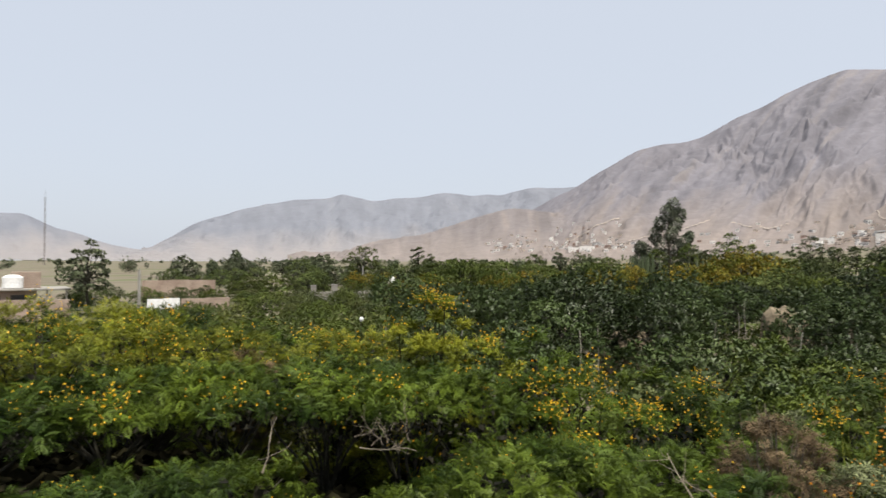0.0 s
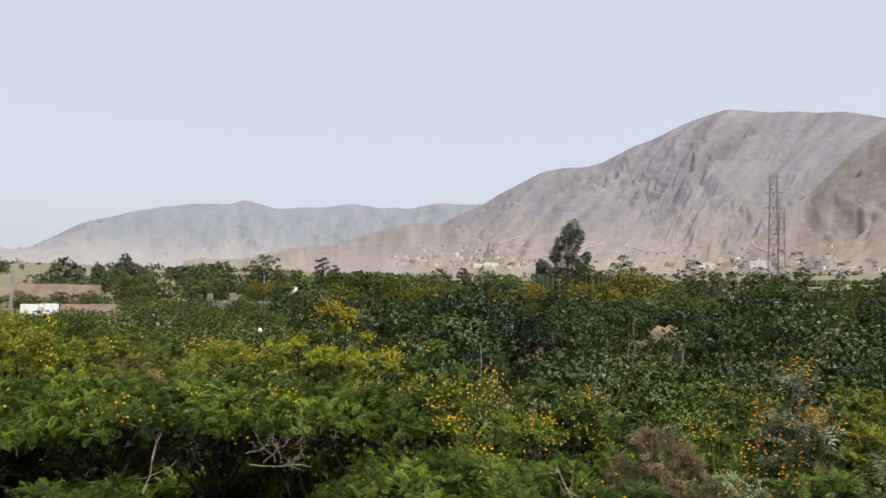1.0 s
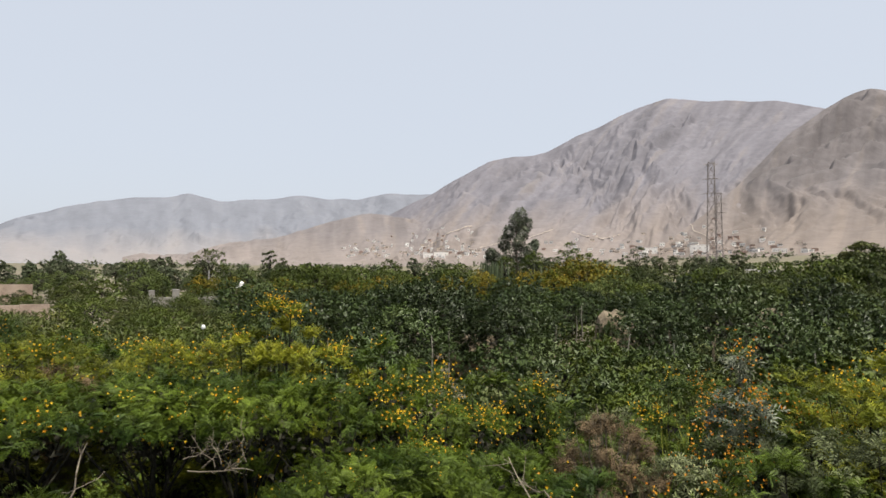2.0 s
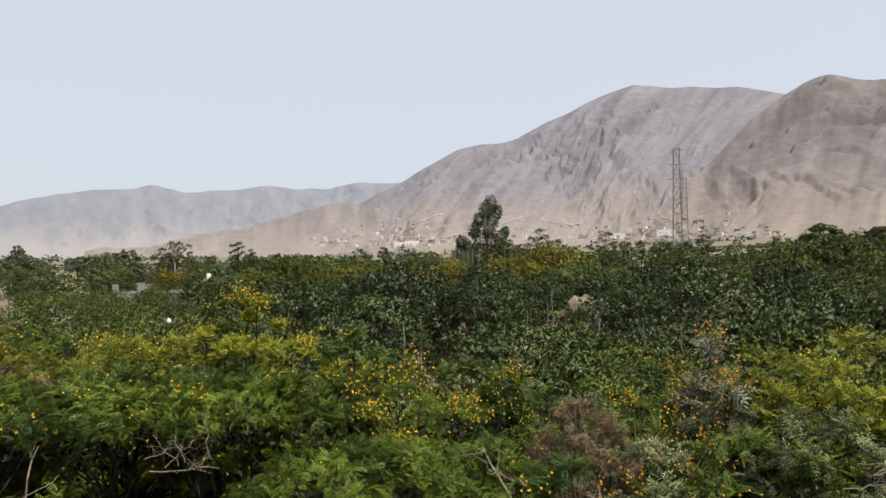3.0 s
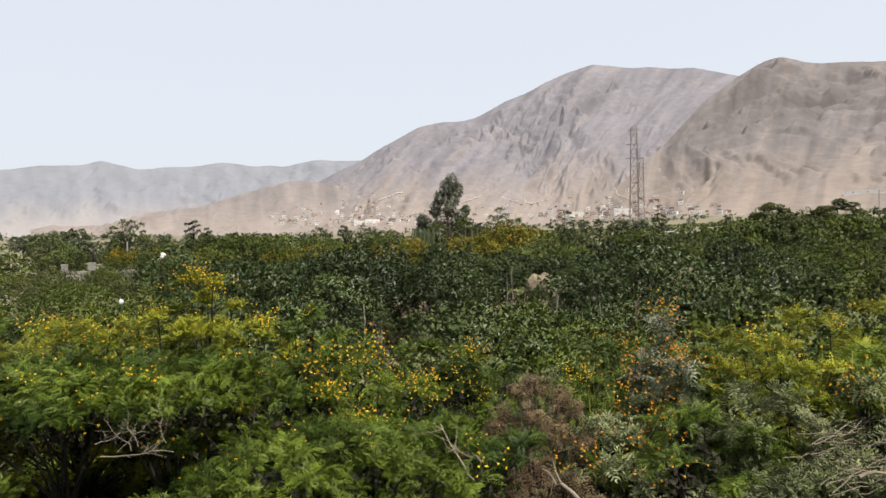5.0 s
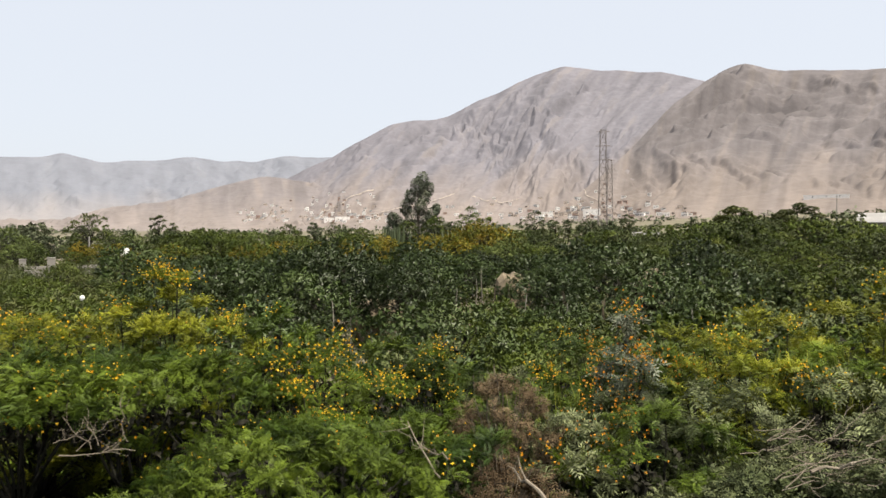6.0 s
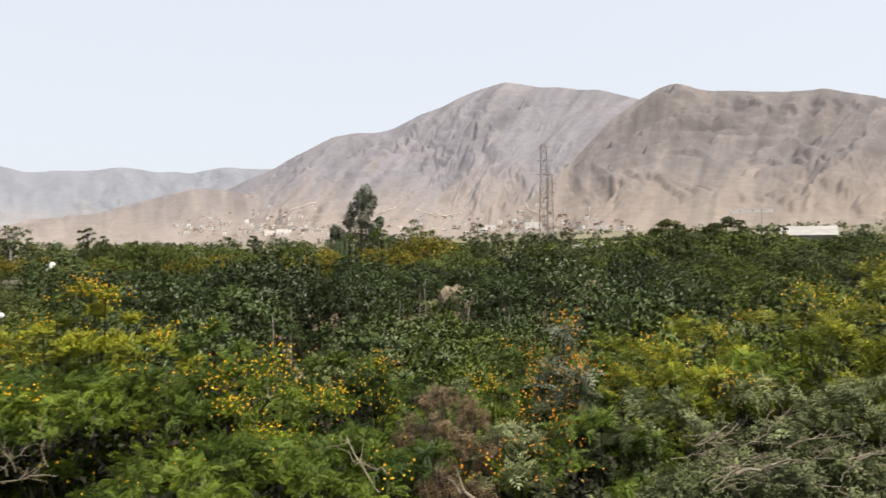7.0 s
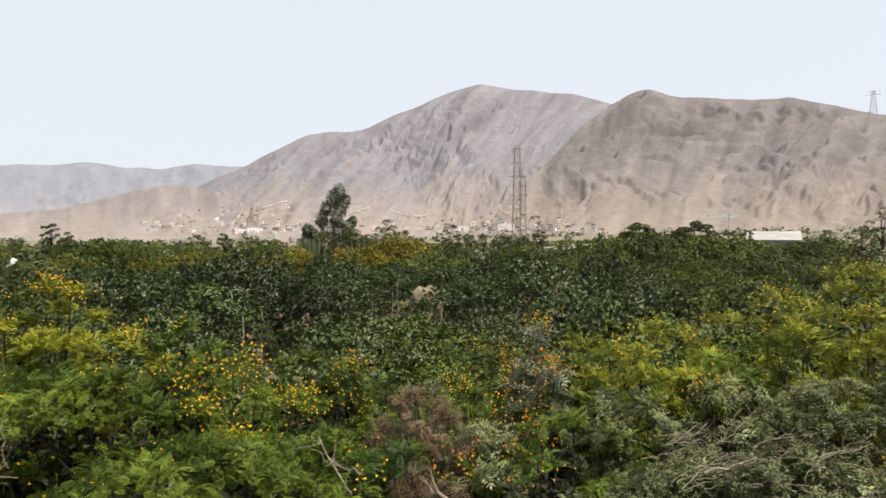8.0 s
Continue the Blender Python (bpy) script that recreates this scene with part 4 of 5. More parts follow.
def gum_tree(az, r, h):
    """A tall gum tree: a leaning trunk with separate leafy clumps and sky between them."""
    rng = np.random.RandomState(5)
    ob = thing("gum_tree", "tall grey-green gum tree with ragged separate leaf clumps", "tree")
    clumps = [(0.35, 0.95, 1.3), (-0.1, 0.88, 1.3), (0.9, 0.86, 1.1), (-0.7, 0.76, 1.1), (0.5, 0.75, 1.2), (-1.1, 0.64, 1.2), (0.2, 0.65, 1.2), (1.6, 0.62, 0.8), (-0.6, 0.52, 1.4), (0.7, 0.5, 1.3), (-2.3, 0.5, 1.0), (1.5, 0.42, 1.1), (-1.5, 0.38, 1.5), (0.2, 0.36, 1.6), (1.9, 0.28, 1.5), (-2.4, 0.36, 1.3), (2.3, 0.38, 1.3), (-1.9, 0.46, 1.2), (1.2, 0.54, 1.2), (0.6, 0.24, 1.8), (-0.9, 0.22, 1.6), (2.8, 0.18, 1.3)]
    c = np.array([[x * 2.0, rng.normal(0, 0.7), z * h - 0.4] for x, z, _ in clumps])
    size = np.array([s for _, _, s in clumps])
    k = np.repeat(np.arange(len(c)), 640)
    d = unit(rng.normal(0, 1, (len(k), 3)))
    p = c[k] + d * (size[k] * 1.22 * rng.uniform(0.2, 1.0, len(k)) ** 0.45)[:, None] * np.array([[0.85, 0.85, 1.1]])
    part("trunk", tube([[0, 0, 0], [0.1, 0, h * 0.3], [-0.15, 0.1, h * 0.6], [0.3, 0, h * 0.92]], [0.34, 0.26, 0.17, 0.05], 8), DEAD, ob)
    part("branchwork", np.concatenate([tube([[0, 0, q[2] * 0.72], [q[0] * 0.6, q[1] * 0.6, q[2] * 0.84], q], [0.10, 0.07, 0.03], 5) for q in c]), DEAD, ob)
    part("crown", strew(flake(0.36, 0.18), p, unit(d + rng.normal(0, 0.6, d.shape) - [[0, 0, 0.5]]), rng), EUCA, ob, face=d + [0, 0, 0.2] + rng.normal(0, 0.3, d.shape))
    x, y = polar(az, r)
    ob.matrix_basis = pose(x, y, float(ground_z(x, y)), 0, 0, -az)


gum_tree(19.9, 112, 15.4)


def cactus(az, r, h, arms, seed):
    """A candelabra cactus: many ribbed upright arms from one foot."""
    rng = np.random.RandomState(seed)
    ob = thing("candelabra_cactus", "grey-green candelabra cactus with many upright arms", "cactus", "cacti below the gum tree")
    x, y = polar(az, r)
    for k in range(arms):
        a, o = k * 2.4, 0.25 + 1.5 * math.sqrt(k / arms)
        bx, by, top = math.cos(a) * o, math.sin(a) * o, h * rng.uniform(0.75, 1.0) * (1 - 0.08 * o)
        p = [[0, 0, 0.1], [bx * 0.6, by * 0.6, h * 0.22], [bx, by, h * 0.42], [bx * 1.04, by * 1.04, top * 0.75], [bx * 1.02, by * 1.02, top]]
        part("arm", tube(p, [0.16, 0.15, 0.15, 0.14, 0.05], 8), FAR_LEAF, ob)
    ob.matrix_basis = pose(x, y, float(ground_z(x, y)) - 0.02)


for k, (az, r, h, arms) in enumerate(((17.5, 92, 7.0, 16), (18.4, 94, 6.6, 12), (21.9, 90, 6.2, 14), (16.8, 95, 6.0, 10))):
    cactus(az, r, h, arms, 470 + k)

# far woods on the valley floor, too small to tell apart
rng = np.random.RandomState(12)
p, d = [], []
for _ in range(420):
    az, r = rng.uniform(-50, 85), rng.uniform(430, 930)
    if az < -12 and rng.uniform() < 0.4:
        continue
    x, y = polar(az, r)
    z, h = float(ground_z(x, y)), rng.uniform(2.5, 6.5)
    q = rng.normal(0, 1, (26, 3))
    p.append(np.array([x, y, z + h * 0.45]) + q * [h * 0.4, h * 0.4, h * 0.28])
    d.append(q)
tagged(new("far_woods", quad_mesh("far_woods", strew(flake(2.2, 1.6), np.concatenate(p), unit(np.concatenate(d)), rng), FAR_LEAF, unit(np.concatenate(d)) + [0, 0, 0.4])), "haze-paled green woods along the foot of the mountains", "woods", kind="stuff")


# ---- things on the mountains: town, tracks, pylons ----
def on_slope(hill, az, el):
    """The place on a hill's near face that stands at an elevation angle over the eye."""
    s = np.linspace(0.005, 1, 400)
    p = hill.place(np.full(400, az), s)
    e = np.degrees(np.arctan2(p[:, 2] - EYE, np.hypot(p[:, 0], p[:, 1])))
    k = int(np.argmax(e > el)) if (e > el).any() else 399
    return p[k]


WALLS = [material("house_wall_" + n, a, b, 0.9, 0.3, 3, 0.1) for n, a, b in (("pale", (0.70, 0.67, 0.63), (0.78, 0.75, 0.71)), ("tan", (0.46, 0.38, 0.32), (0.53, 0.45, 0.38)), ("brick", (0.30, 0.205, 0.17), (0.35, 0.25, 0.2)), ("grey", (0.47, 0.455, 0.44), (0.55, 0.535, 0.52)))]


def house(x, y, z, turn, w, d, h, wall, roof, rng, label):
    """A small flat- or sheet-roofed house with a door and windows."""
    ob = thing("house", label, "house", "hillside houses", at=pose(x, y, z, 0, 0, turn))
    part("wall", boxed(-w / 2, w / 2, -d / 2, d / 2, -4, h), wall, ob)
    part("roof", boxed(-w / 2 - 0.1, w / 2 + 0.1, -d / 2 - 0.1, d / 2 + 0.1, h, h + 0.3), roof, ob)
    part("door", boxed(-w * 0.3, -w * 0.3 + 1.1, -d / 2 - 0.06, -d / 2 + 0.05, 0, 2.1), DARK, ob)
    for u in (0.0, 0.28):
        part("window", boxed(w * u, w * u + 1.3, -d / 2 - 0.06, -d / 2 + 0.05, 1.0, 2.1), DARK, ob)


rng = np.random.RandomState(21)
KINDS = ((0, WHITE, "pale rendered house with a white roof on the slope"), (1, SHEET, "tan mud-brick house with a sheet roof"), (2, MUD, "red-brown brick house with a flat roof"), (3, SHEET, "grey concrete house with a sheet roof"), (1, MUD, "tan flat-roofed house on the dusty slope"))
for k in range(288):
    if k < 140:
        az, el = rng.uniform(4, 17.5), 1.25 + abs(rng.normal(0, 0.95))
    else:
        az, el = rng.choice([rng.uniform(21, 44), rng.normal(35, 3.5)]), 1.6 + abs(rng.normal(0, 0.85))
    p = min((on_slope(h, az, el) for h in (middle, main, spur) if h.az[0] < az < h.az[-1]), key=lambda v: v[0] ** 2 + v[1] ** 2)
    w = rng.uniform(4, 9)
    kind = KINDS[rng.choice(5, p=[0.38, 0.17, 0.13, 0.17, 0.15])]
    house(*p, -az + rng.normal(0, 14), w, rng.uniform(4, 7), rng.uniform(2.4, 4.6), WALLS[kind[0]], kind[1], rng, kind[2])
for az, el, w, h in ((35.5, 2.1, 26, 6), (13.0, 1.5, 28, 6), (11.8, 1.4, 20, 6), (31.6, 1.8, 18, 7), (36.8, 2.5, 16, 5)):
    p = min((on_slope(h, az, el) for h in (main, spur) if h.az[0] < az < h.az[-1]), key=lambda v: v[0] ** 2 + v[1] ** 2)
    house(*p, -az, w, 9, h, WALLS[0], WHITE, rng, "long white-walled building with a white roof")
p = on_slope(spur, 53.6, 3.05)
house(*p, -53.6, 56, 8, 3.4, WALLS[0], WHITE, rng, "long low pale building with a white roof")


def track(name, hill, knots, width):
    """A pale dirt track lying on a slope."""
    az, el = np.array(knots, float).T
    t = np.linspace(0, len(az) - 1, 60)
    az, el = np.interp(t, range(len(az)), az), np.interp(t, range(len(el)), el)
    az[1:-1] += 0.12 * np.sin(t[1:-1] * 5.0)
    steep = np.abs(np.gradient(az)) / (np.abs(np.gradient(az)) + np.abs(np.gradient(el)))
    w = width / 60.0
    lo = np.array([on_slope(hill, p - w * (1 - k), q - w * k) for p, q, k in zip(az, el, steep)])
    hi = np.array([on_slope(hill, p + w * (1 - k), q + w * k) for p, q, k in zip(az, el, steep)])
    v = np.stack([lo, hi], 1)
    v[..., 2] += 1.2
    tagged(new(name, grid_mesh(name, v, TRACK)), "pale dirt track climbing the slope", "track", kind="structure")


track("track_1", main, [(11.2, 2.1), (12.5, 2.7), (13.5, 3.4), (14.9, 4.0), (15.8, 4.2)], 4)
track("track_2", spur, [(34.6, 4.3), (35.2, 3.6), (36.2, 3.0), (37.4, 2.4)], 2.5)
track("track_3", main, [(24.8, 3.6), (26.2, 3.2), (27.6, 3.0), (29.0, 3.3)], 2)
track("track_4", main, [(16.5, 2.2), (18.4, 2.6), (20.8, 3.0), (23.2, 3.9)], 2)



def pylon(x, y, z, h, w, label, arms=3, turn=0.0, bar=0.16, top=0.16):
    """A lattice power pylon: four tapering legs, zigzag braces, cross arms."""
    ob = thing("power_pylon", label, "pylon", "power pylons", at=pose(x, y, z, 0, 0, turn))
    lev = np.linspace(0, 1, 9)
    half = w * (0.5 - (0.5 - top) * lev ** 0.8)
    cor = [np.stack([sx * half, sy * half, lev * h], -1) for sx, sy in ((-1, -1), (1, -1), (1, 1), (-1, 1))]
    for c in cor:
        part("leg", tube(c, np.full(9, bar * 1.5), 4), STEEL, ob)
    for k in range(4):
        a, b = cor[k], cor[(k + 1) % 4]
        for i in range(8):
            for p0, p1 in ((a[i], b[i + 1]), (b[i], a[i + 1]), (a[i + 1], b[i + 1])):
                part("brace", tube([p0, p1], [bar] * 2, 3), STEEL, ob)
    for i in range(arms):
        u = 0.98 - 0.14 * i
        r = w * (0.75 + 0.12 * i)
        part("cross_arm", np.concatenate([tube([[-r, 0, u * h], [0, 0, u * h + w * 0.12], [r, 0, u * h]], [bar, bar * 1.6, bar], 4), tube([[-r, 0, u * h], [r, 0, u * h]], [bar] * 2, 4)]), STEEL, ob)


x, y = polar(36.45, 330)
pylon(x, y, float(ground_z(x, y)) - 0.3, 4.2 + 330 * math.tan(radians(9.42)) - float(ground_z(x, y)), 4.6, "tall grey-brown lattice power pylon in the valley", turn=-30, bar=0.085, top=0.3)
x, y = polar(37.05, 620)
pylon(x, y, float(ground_z(x, y)) - 0.3, 62, 6.0, "second lattice pylon farther along the line", turn=-30, bar=0.11, top=0.3)
for az, sc in ((64.25, 70),):
    x, y, z = spur.place(az, 1.0)
    pylon(x, y, z - 3, sc, 22, "faint lattice pylon on the mountain ridge", turn=-az, bar=0.2, arms=2)
x, y = polar(-32.55, 520)
mast = thing("radio_mast", "thin lattice radio mast on the valley floor", "mast", at=pose(x, y, float(ground_z(x, y)) - 0.2))
for a in range(3):
    o = [0.55 * math.cos(a * 2.094), 0.55 * math.sin(a * 2.094)]
    part("leg", tube([[*o, 0], [*o, 48]], [0.09, 0.09], 4), STEEL, mast)
    o2 = [0.55 * math.cos(a * 2.094 + 2.094), 0.55 * math.sin(a * 2.094 + 2.094)]
    for i in range(24):
        part("brace", tube([[*(o if i % 2 else o2), i * 2.0], [*(o2 if i % 2 else o), i * 2.0 + 2]], [0.06] * 2, 3), STEEL, mast)
part("antenna", tube([[0, 0, 47], [0, 0, 53]], [0.08, 0.05], 5), STEEL, mast)

# ---- buildings and poles at the field's edges ----
def at(az, r, dz=0.0):
    x, y = polar(az, r)
    return pose(x, y, float(ground_z(x, y)) + dz, 0, 0, -az)


yard = thing("farmhouse", "low brown flat-roofed farmhouse with a roof room and tank", "house", at=at(-34.1, 62))
part("wall", boxed(-6, 1.2, 0, 6, -0.2, 2.25), MUD, yard)
part("roof", boxed(-6.3, 3.6, -0.6, 6.2, 2.25, 2.42, bevel=0.03), CONCRETE, yard)
part("roof_room", boxed(-0.6, 1.5, 1.0, 4.0, 2.42, 3.78, bevel=0.02), MUD, yard)
part("door", boxed(-2.2, -1.3, -0.05, 0.05, 0, 2.0), DARK, yard)
part("window", boxed(-0.6, 0.5, -0.05, 0.05, 0.9, 1.9), DARK, yard)
for px in (1.9, 3.3):
    part("post", tube([[px, -0.4, -0.1], [px, -0.4, 2.25]], [0.07, 0.07], 8), CONCRETE, yard)


def lathe(profile, sides=18):
    """Quads of a turned body from (radius, height) pairs."""
    t = np.linspace(0, 2 * np.pi, sides + 1)
    ring = np.array([[[r * math.cos(a), r * math.sin(a), z] for a in t] for r, z in profile])
    return np.stack([ring[:-1, :-1], ring[:-1, 1:], ring[1:, 1:], ring[1:, :-1]], 2).reshape(-1, 4, 3)


def water_tank(m, r, h, stand, label):
    ob = thing("water_tank", label, "tank", at=m)
    part("body", lathe([(0.0, stand), (r, stand), (r, stand + h * 0.3), (r * 0.96, stand + h * 0.33), (r, stand + h * 0.36), (r, stand + h * 0.8), (r * 0.6, stand + h * 0.95), (r * 0.25, stand + h)]), WHITE, ob)
    part("lid", lathe([(r * 0.27, stand + h * 0.98), (r * 0.27, stand + h * 1.05), (0.0, stand + h * 1.06)], 12), CONCRETE, ob)
    if stand > 0.3:
        part("stand", boxed(-r, r, -r, r, -0.1, stand), MUD, ob)


water_tank(at(-34.7, 61.5) @ Matrix.Translation((0.2, 1.5, 2.44)), 0.75, 1.1, 0.0, "white plastic water tank on the farmhouse roof")
water_tank(at(-4.75, 88), 0.5, 1.0, 1.75, "white plastic water tank on a brick stand")
for az, r, h, w in ((-11.7, 75, 1.95, 0.3), (-9.85, 75, 2.0, 0.36)):
    ob = thing("gate_pillar", "pale concrete gate pillar by a low wall", "pillar", "gate pillars", at=at(az, r))
    part("shaft", boxed(-w, w, -w, w, -0.1, h, bevel=0.03), CONCRETE, ob)
    part("cap", boxed(-w - 0.03, w + 0.03, -w - 0.03, w + 0.03, h, h + 0.1, bevel=0.02), CONCRETE, ob)


def wall_run(name, az0, az1, r, h, mat, label):
    a, b = Vector((*polar(az0, r), 0)), Vector((*polar(az1, r), 0))
    d = b - a
    ob = thing(name, label, "wall", at=Matrix.Translation((*a.xy, float(ground_z(*a.xy)))) @ Matrix.Rotation(math.atan2(d.y, d.x), 4, "Z"))
    n = max(2, int(d.length / 2.6))
    for k in range(n):
        part("panel", boxed(d.length * k / n, d.length * (k + 1) / n - 0.01, -0.1, 0.1, -0.2, h + 0.04 * (k % 2), bevel=0.01), mat, ob)


wall_run("garden_wall", -25.3, -22.8, 50, 1.8, WHITE, "white-painted garden wall at the field's edge")
wall_run("garden_wall", -22.7, -18.8, 50.5, 1.75, MUD, "tan mud-brick garden wall at the field's edge")
wall_run("garden_wall", -25.7, -20.0, 95, 2.25, MUD, "long pale mud-brick wall behind the field")
wall_run("garden_wall", -11.5, -6.0, 76, 1.25, CONCRETE, "low pale field wall between pillars")
wall_run("garden_wall", -39, -30.8, 57, 1.6, MUD, "tan mud-brick yard wall before the farmhouse")

for az, r, top in ((-25.9, 53, 3.95), (-7.3, 97, 4.2), (5.85, 118, 5.6), (54.3, 190, 13.5)):
    ob = thing("utility_pole", "slim pale concrete utility pole", "pole", "utility poles", at=at(az, r))
    part("shaft", tube([[0, 0, -0.3], [0, 0, top]], [0.15, 0.10], 10), CONCRETE, ob)
    part("cap", tube([[0, 0, top - 0.02], [0, 0, top + 0.12]], [0.07, 0.05], 8), STAKE, ob)


def shed(az, r, w, d, eave, ridge, wall, roof, label):
    """A long shed with a shallow gable roof."""
    ob = thing("shed", label, "shed", at=at(az, r))
    part("wall", boxed(-w / 2, w / 2, 0, d, -0.5, eave), wall, ob)
    for sgn in (0, 1):
        y0, y1 = (-0.4, d / 2) if sgn == 0 else (d + 0.4, d / 2)
        bm = bmesh.new()
        lo = [bm.verts.new(v) for v in ((-w / 2 - 0.4, y0, eave + 0.02), (w / 2 + 0.4, y0, eave + 0.02), (w / 2 + 0.4, y1, ridge), (-w / 2 - 0.4, y1, ridge))]
        fc = bm.faces.new(lo)
        ext = bmesh.ops.extrude_face_region(bm, geom=[fc])
        bmesh.ops.translate(bm, verts=[v for v in ext["geom"] if isinstance(v, bmesh.types.BMVert)], vec=(0, 0, 0.12))
        part("roof_slope", bm, roof, ob)
    part("opening", boxed(-w * 0.2, w * 0.1, -0.05, 0.05, 0, eave * 0.7), DARK, ob)


shed(48.7, 96, 3.0, 5, 4.1, 4.8, CONCRETE, SHEET, "small shed with a pale sheet roof among bushes")
shed(40.1, 122, 4.2, 5, 4.2, 4.9, CONCRETE, SHEET, "low shed with a pale sheet roof among bushes")
shed(57.6, 172, 11.4, 16, 6.2, 8.6, SHEET, PALE_SHEET, "white-roofed farm shed behind the field")
shed(62.5, 150, 6.0, 8, 3.6, 4.4, CONCRETE, SHEET, "low sheet-roofed shed at the field's edge")

# ---- between the orchard rows ----
rng = np.random.RandomState(31)
STRAW = material("straw", (0.12, 0.095, 0.06), (0.19, 0.15, 0.098), 0.95, 2.0, 25, 0.5)
for az, r, w, h in ((16.6, 26, 2.3, 1.75), (40.8, 40, 2.8, 2.1), (28.6, 38, 2.4, 2.1)):
    bm = bmesh.new()
    bmesh.ops.create_icosphere(bm, subdivisions=3, radius=1.0)
    for v in bm.verts:
        k = 1 + 0.16 * noise.noise(v.co * 2.3 + Vector((az, r, 0))) + 0.08 * noise.noise(v.co * 6)
        v.co = Vector((v.co.x * w * 0.55 * k, v.co.y * w * 0.5 * k, h * max(-0.02, v.co.z) * k))
    ob = thing("straw_heap", "tan heap of dry straw between the orchard trees", "heap", "straw heaps", at=at(az, r))
    part("mound", bm, STRAW, ob)

for az, r, h, w in ((31.3, 14, 1.7, 0.07), (33.1, 25, 2.2, 0.11), (36.5, 21, 2.1, 0.07)):
    ob = thing("tree_stump", "pale broken dead trunk among the orchard trees", "stump", "dead stumps", at=at(az, r))
    part("trunk", tube([[0, 0, -0.1], [0.03, 0, h * 0.5], [-0.02, 0.02, h]], [w * 0.9, w * 0.7, w * 0.5], 7), STRAW, ob)
    part("splinter", tube([[0.04, 0, h * 0.93], [0.06, 0.01, h * 1.12]], [w * 0.35, w * 0.1], 5), STRAW, ob)

stake = thing("wooden_stake", "thin weathered grey stake among the orchard trees", "stake", "orchard stakes")
part("shaft", tube([[0, 0, -0.1], [0.02, 0.01, 1.2], [-0.01, 0.02, 2.2], [0.03, 0, 3.0]], [0.028, 0.024, 0.02, 0.014], 6), STAKE, stake)
for k in range(34):
    az, r = rng.uniform(-8, 64), rng.uniform(12.5, 42)
    x, y = polar(az, r)
    m = pose(x, y, float(ground_z(x, y)), rng.normal(0, 4), rng.normal(0, 4), rng.uniform(0, 360)) @ Matrix.Diagonal((1, 1, rng.uniform(0.82, 1.0), 1))
    if k == 0:
        stake.matrix_basis = m
    else:
        copy_thing(stake, m)

sack = thing("white_sack", "white plastic sack tied to a stake", "sack", at=at(-7.45, 18))
part("stake", tube([[0, 0, -0.1], [0, 0, 2.72]], [0.016, 0.010], 6), BARK_SHADE, sack)
bm = bmesh.new()
bmesh.ops.create_icosphere(bm, subdivisions=2, radius=0.06)
for v in bm.verts:
    v.co = Vector((v.co.x * (1 + 0.3 * noise.noise(v.co * 9)), v.co.y * 0.7, v.co.z * 1.2 + 2.66))
part("bag", bm, WHITE, sack)

# ---- dry shrub, dead branches and cut brushwood on the bank ----
def dry_shrub(az, r, top, radius, seed):
    rng = np.random.RandomState(seed)
    x, y = polar(az, r)
    z = float(ground_z(x, y)) - 0.05
    q, tip, d, c, face = crown(rng, 22, radius, top - z, 0.15, 17, 6, pinnate(3, 0.05, 0.022, 0.007, 0.9), lobe=0.3, upright=-0.1)
    ob = thing("dry_shrub", "dead brown shrub with withered leaves and bare twigs", "shrub", at=pose(x, y, z))
    part("stemwork", np.concatenate([stems(rng, c, r0=0.022), stems(rng, tip[::2] * 1.06, r0=0.0065, sides=3)]), DEAD, ob)
    part("foliage", q, DRY, ob, "withered brown leaves", face=face)


dry_shrub(27.9, 5.7, 3.15, 0.55, 61)
dry_shrub(28.0, 4.8, 2.55, 0.45, 62)
dry_shrub(-17.0, 6.6, 3.45, 0.35, 63)



def bough(name, label, a, b, r0, forks, seed, group=""):
    """A dead branch from a to b with side twigs."""
    rng = np.random.RandomState(seed)
    a, b = np.array(a, float), np.array(b, float)
    t = np.linspace(0, 1, 7)[:, None]
    ln = np.linalg.norm(b - a)
    p = a + (b - a) * t
    p[1:-1] += rng.normal(0, 0.03 * ln, (5, 3))
    ob = thing(name, label, "branch", group, at=Matrix.Translation(Vector(a)))
    part("limb", tube(p - a, np.linspace(r0, r0 * 0.4, 7), 6), DEAD, ob)
    for _ in range(forks):
        s = p[rng.randint(2, 6)] - a
        d = unit((b - a) / ln + rng.normal(0, 0.6, 3))
        e = s + d * ln * rng.uniform(0.2, 0.5)
        part("twig", tube([s, (s + e) / 2 + rng.normal(0, 0.02, 3), e], [r0 * 0.4, r0 * 0.3, r0 * 0.12], 4), DEAD, ob)


def spot(az, el, r):
    x, y = polar(az, r)
    return (x, y, EYE + r * math.tan(radians(el)))


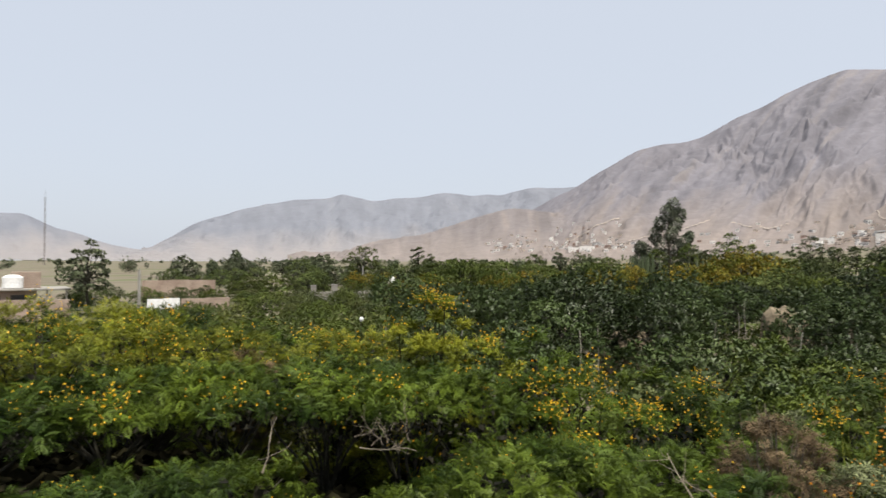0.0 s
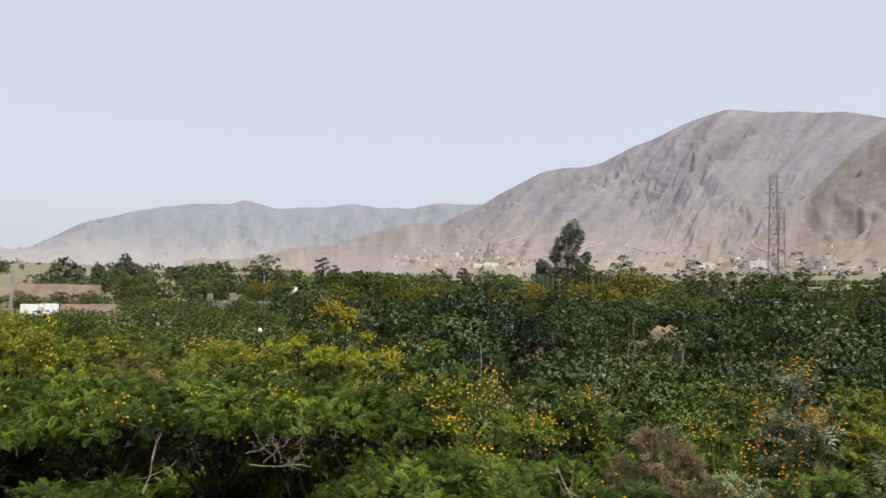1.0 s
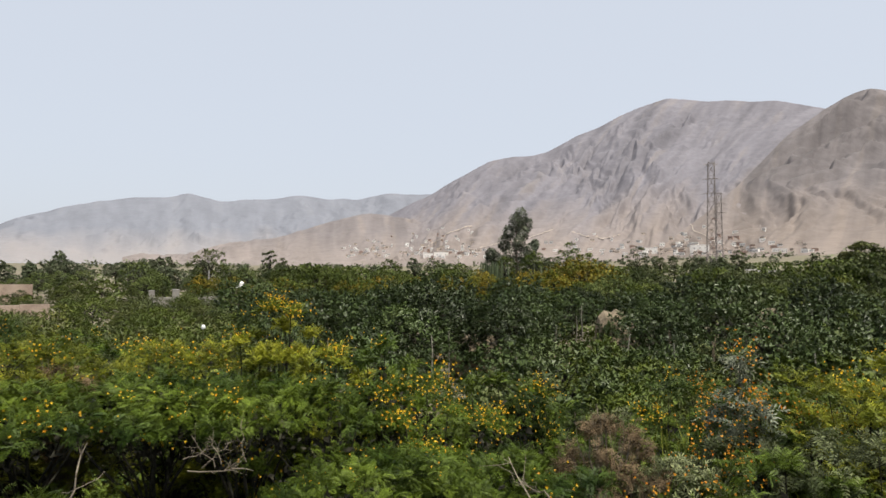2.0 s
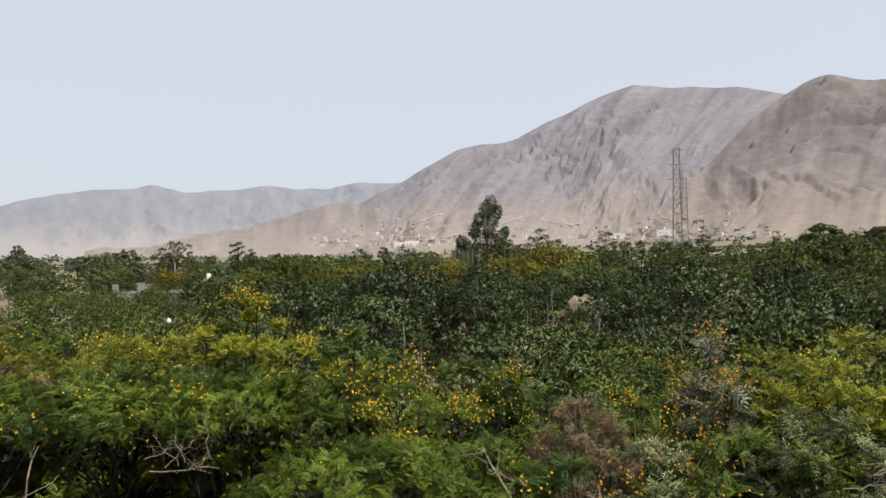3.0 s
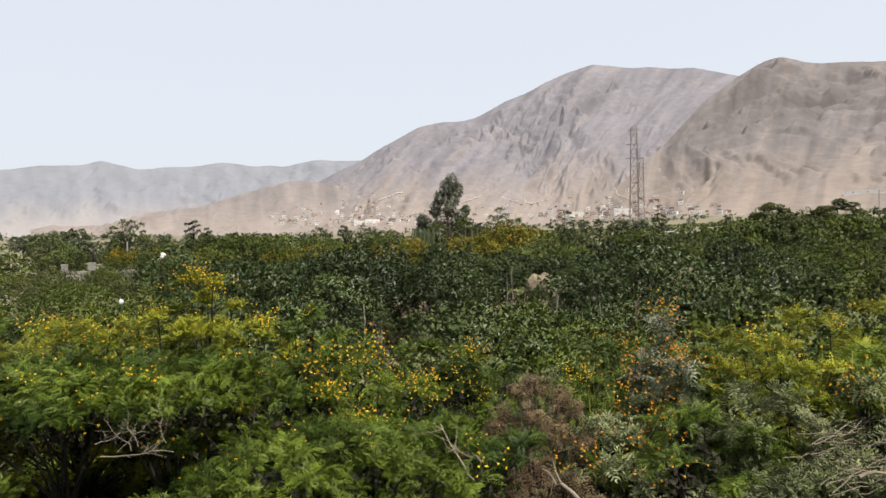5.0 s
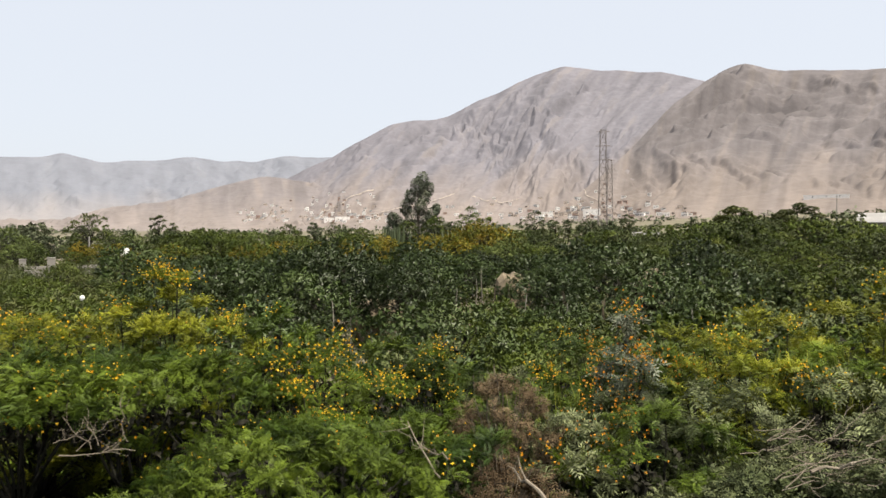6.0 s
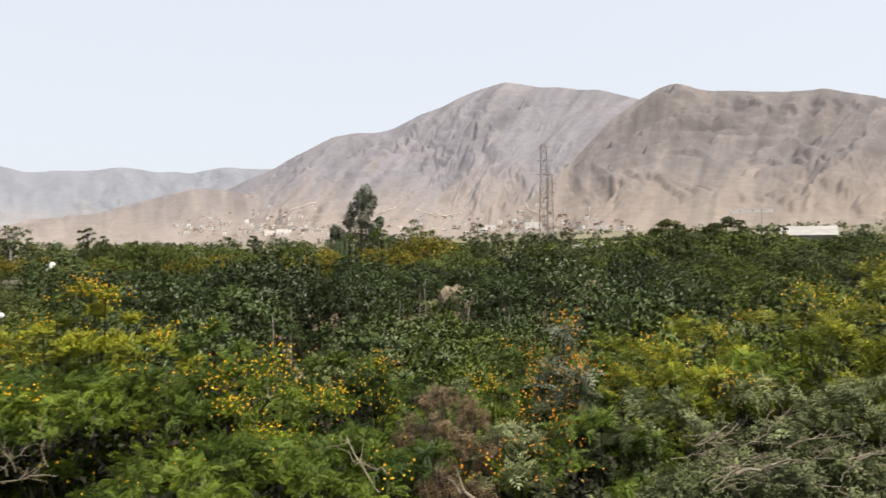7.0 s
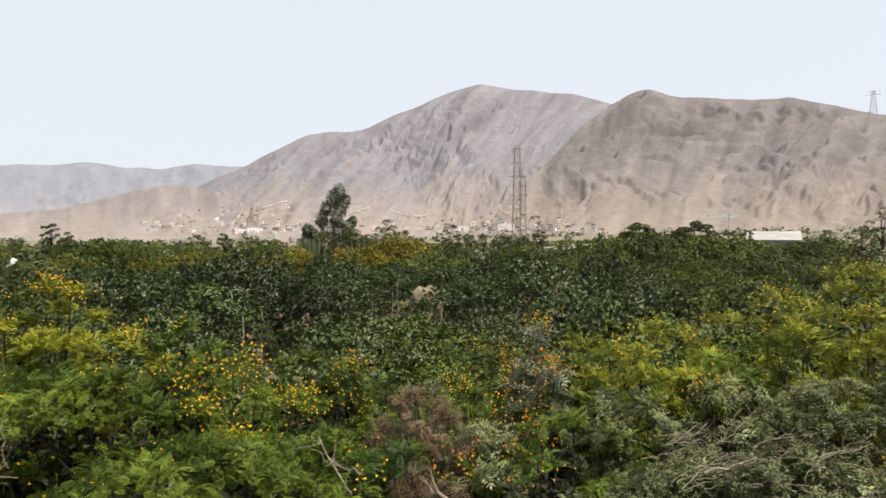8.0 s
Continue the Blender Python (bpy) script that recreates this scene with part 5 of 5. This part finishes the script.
BRANCH = "bare bleached dead branch lying in the shrubs"
bough("dead_branch", BRANCH, spot(32.6, -22.2, 4.0), spot(29.0, -19.3, 4.4), 0.017, 3, 71)
bough("dead_branch", BRANCH, spot(22.5, -20.0, 4.3), spot(19.6, -15.6, 4.7), 0.007, 6, 72)
bough("dead_branch", BRANCH, spot(23.2, -18.6, 4.3), spot(20.5, -17.4, 4.5), 0.006, 6, 73)
bough("dead_branch", BRANCH, spot(-7.6, -15.9, 4.5), spot(-2.4, -16.3, 4.5), 0.005, 8, 74)
for k, (a0, e0, a1, e1) in enumerate(((-5.5, -15.8, -7.4, -13.2), (-3.0, -15.6, -3.6, -12.6), (-6.5, -15.8, -4.2, -13.8), (-5.0, -15.6, -6.0, -13.4), (-8.0, -15.0, -5.2, -14.4))):
    bough("dead_branch", BRANCH, spot(a0, e0, 4.6), spot(a1, e1, 4.75), 0.0032, 7, 80 + k)
bough("dead_branch", BRANCH, spot(-16.0, -17.5, 4.0), spot(-14.8, -13.0, 4.2), 0.007, 4, 77)
rng = np.random.RandomState(33)

for k in range(55):
    az, el = rng.uniform(47, 63), rng.uniform(-18.8, -14.4)
    r = 4.75 + (el + 18) * 0.14 + rng.normal(0, 0.06)
    a = np.array(spot(az, el, r))
    turn, ln = rng.normal(14, 38), rng.uniform(0.3, 0.75)
    x, y = math.cos(radians(turn - az)), math.sin(radians(turn - az))
    bough("cut_branch", "cut brushwood branch with pale bark on the pile", a, a + np.array([x * ln, y * ln * 0.4, rng.normal(0.02, 0.08)]), rng.uniform(0.0016, 0.0042), 3, 500 + k, "cut brushwood pile")
bough("cut_branch", "thick pale cut branch on the brushwood pile", spot(51.9, -17.1, 4.75), spot(55.3, -15.7, 4.9), 0.012, 1, 580, "cut brushwood pile")

# tall grass among the yellow-green shrubs
BLADE = leafy("grass_blade", (0.11, 0.14, 0.02), (0.22, 0.23, 0.04), translucent=0.35)
rng = np.random.RandomState(41)
for az, r, top in ((52.0, 6.7, 3.45), (33.0, 6.4, 3.0), (34.5, 6.6, 2.95)):
    x, y = polar(az, r)
    z = float(ground_z(x, y))
    n = 60
    p = np.stack([rng.normal(0, 0.22, n), rng.normal(0, 0.22, n), np.full(n, top - z - 0.75)], -1)
    ob = thing("grass_tuft", "tall yellow-green grass growing through the shrubs", "grass", "tall grass tufts", at=pose(x, y, z))
    part("culm", tube([[0, 0, -0.05], [0.02, 0, (top - z) * 0.6], [0, 0.02, top - z - 0.6]], [0.02, 0.014, 0.008], 6), STAKE, ob)
    part("tuft", strew(np.array([[[0, 0, 0], [0.28, 0.006, 0.02], [0.62, 0, -0.06], [0.28, -0.006, 0.02]]]), p, unit(rng.normal(0, 0.35, (n, 3)) + [0, 0, 1.0]), rng, (0.5, 1.1)), BLADE, ob)
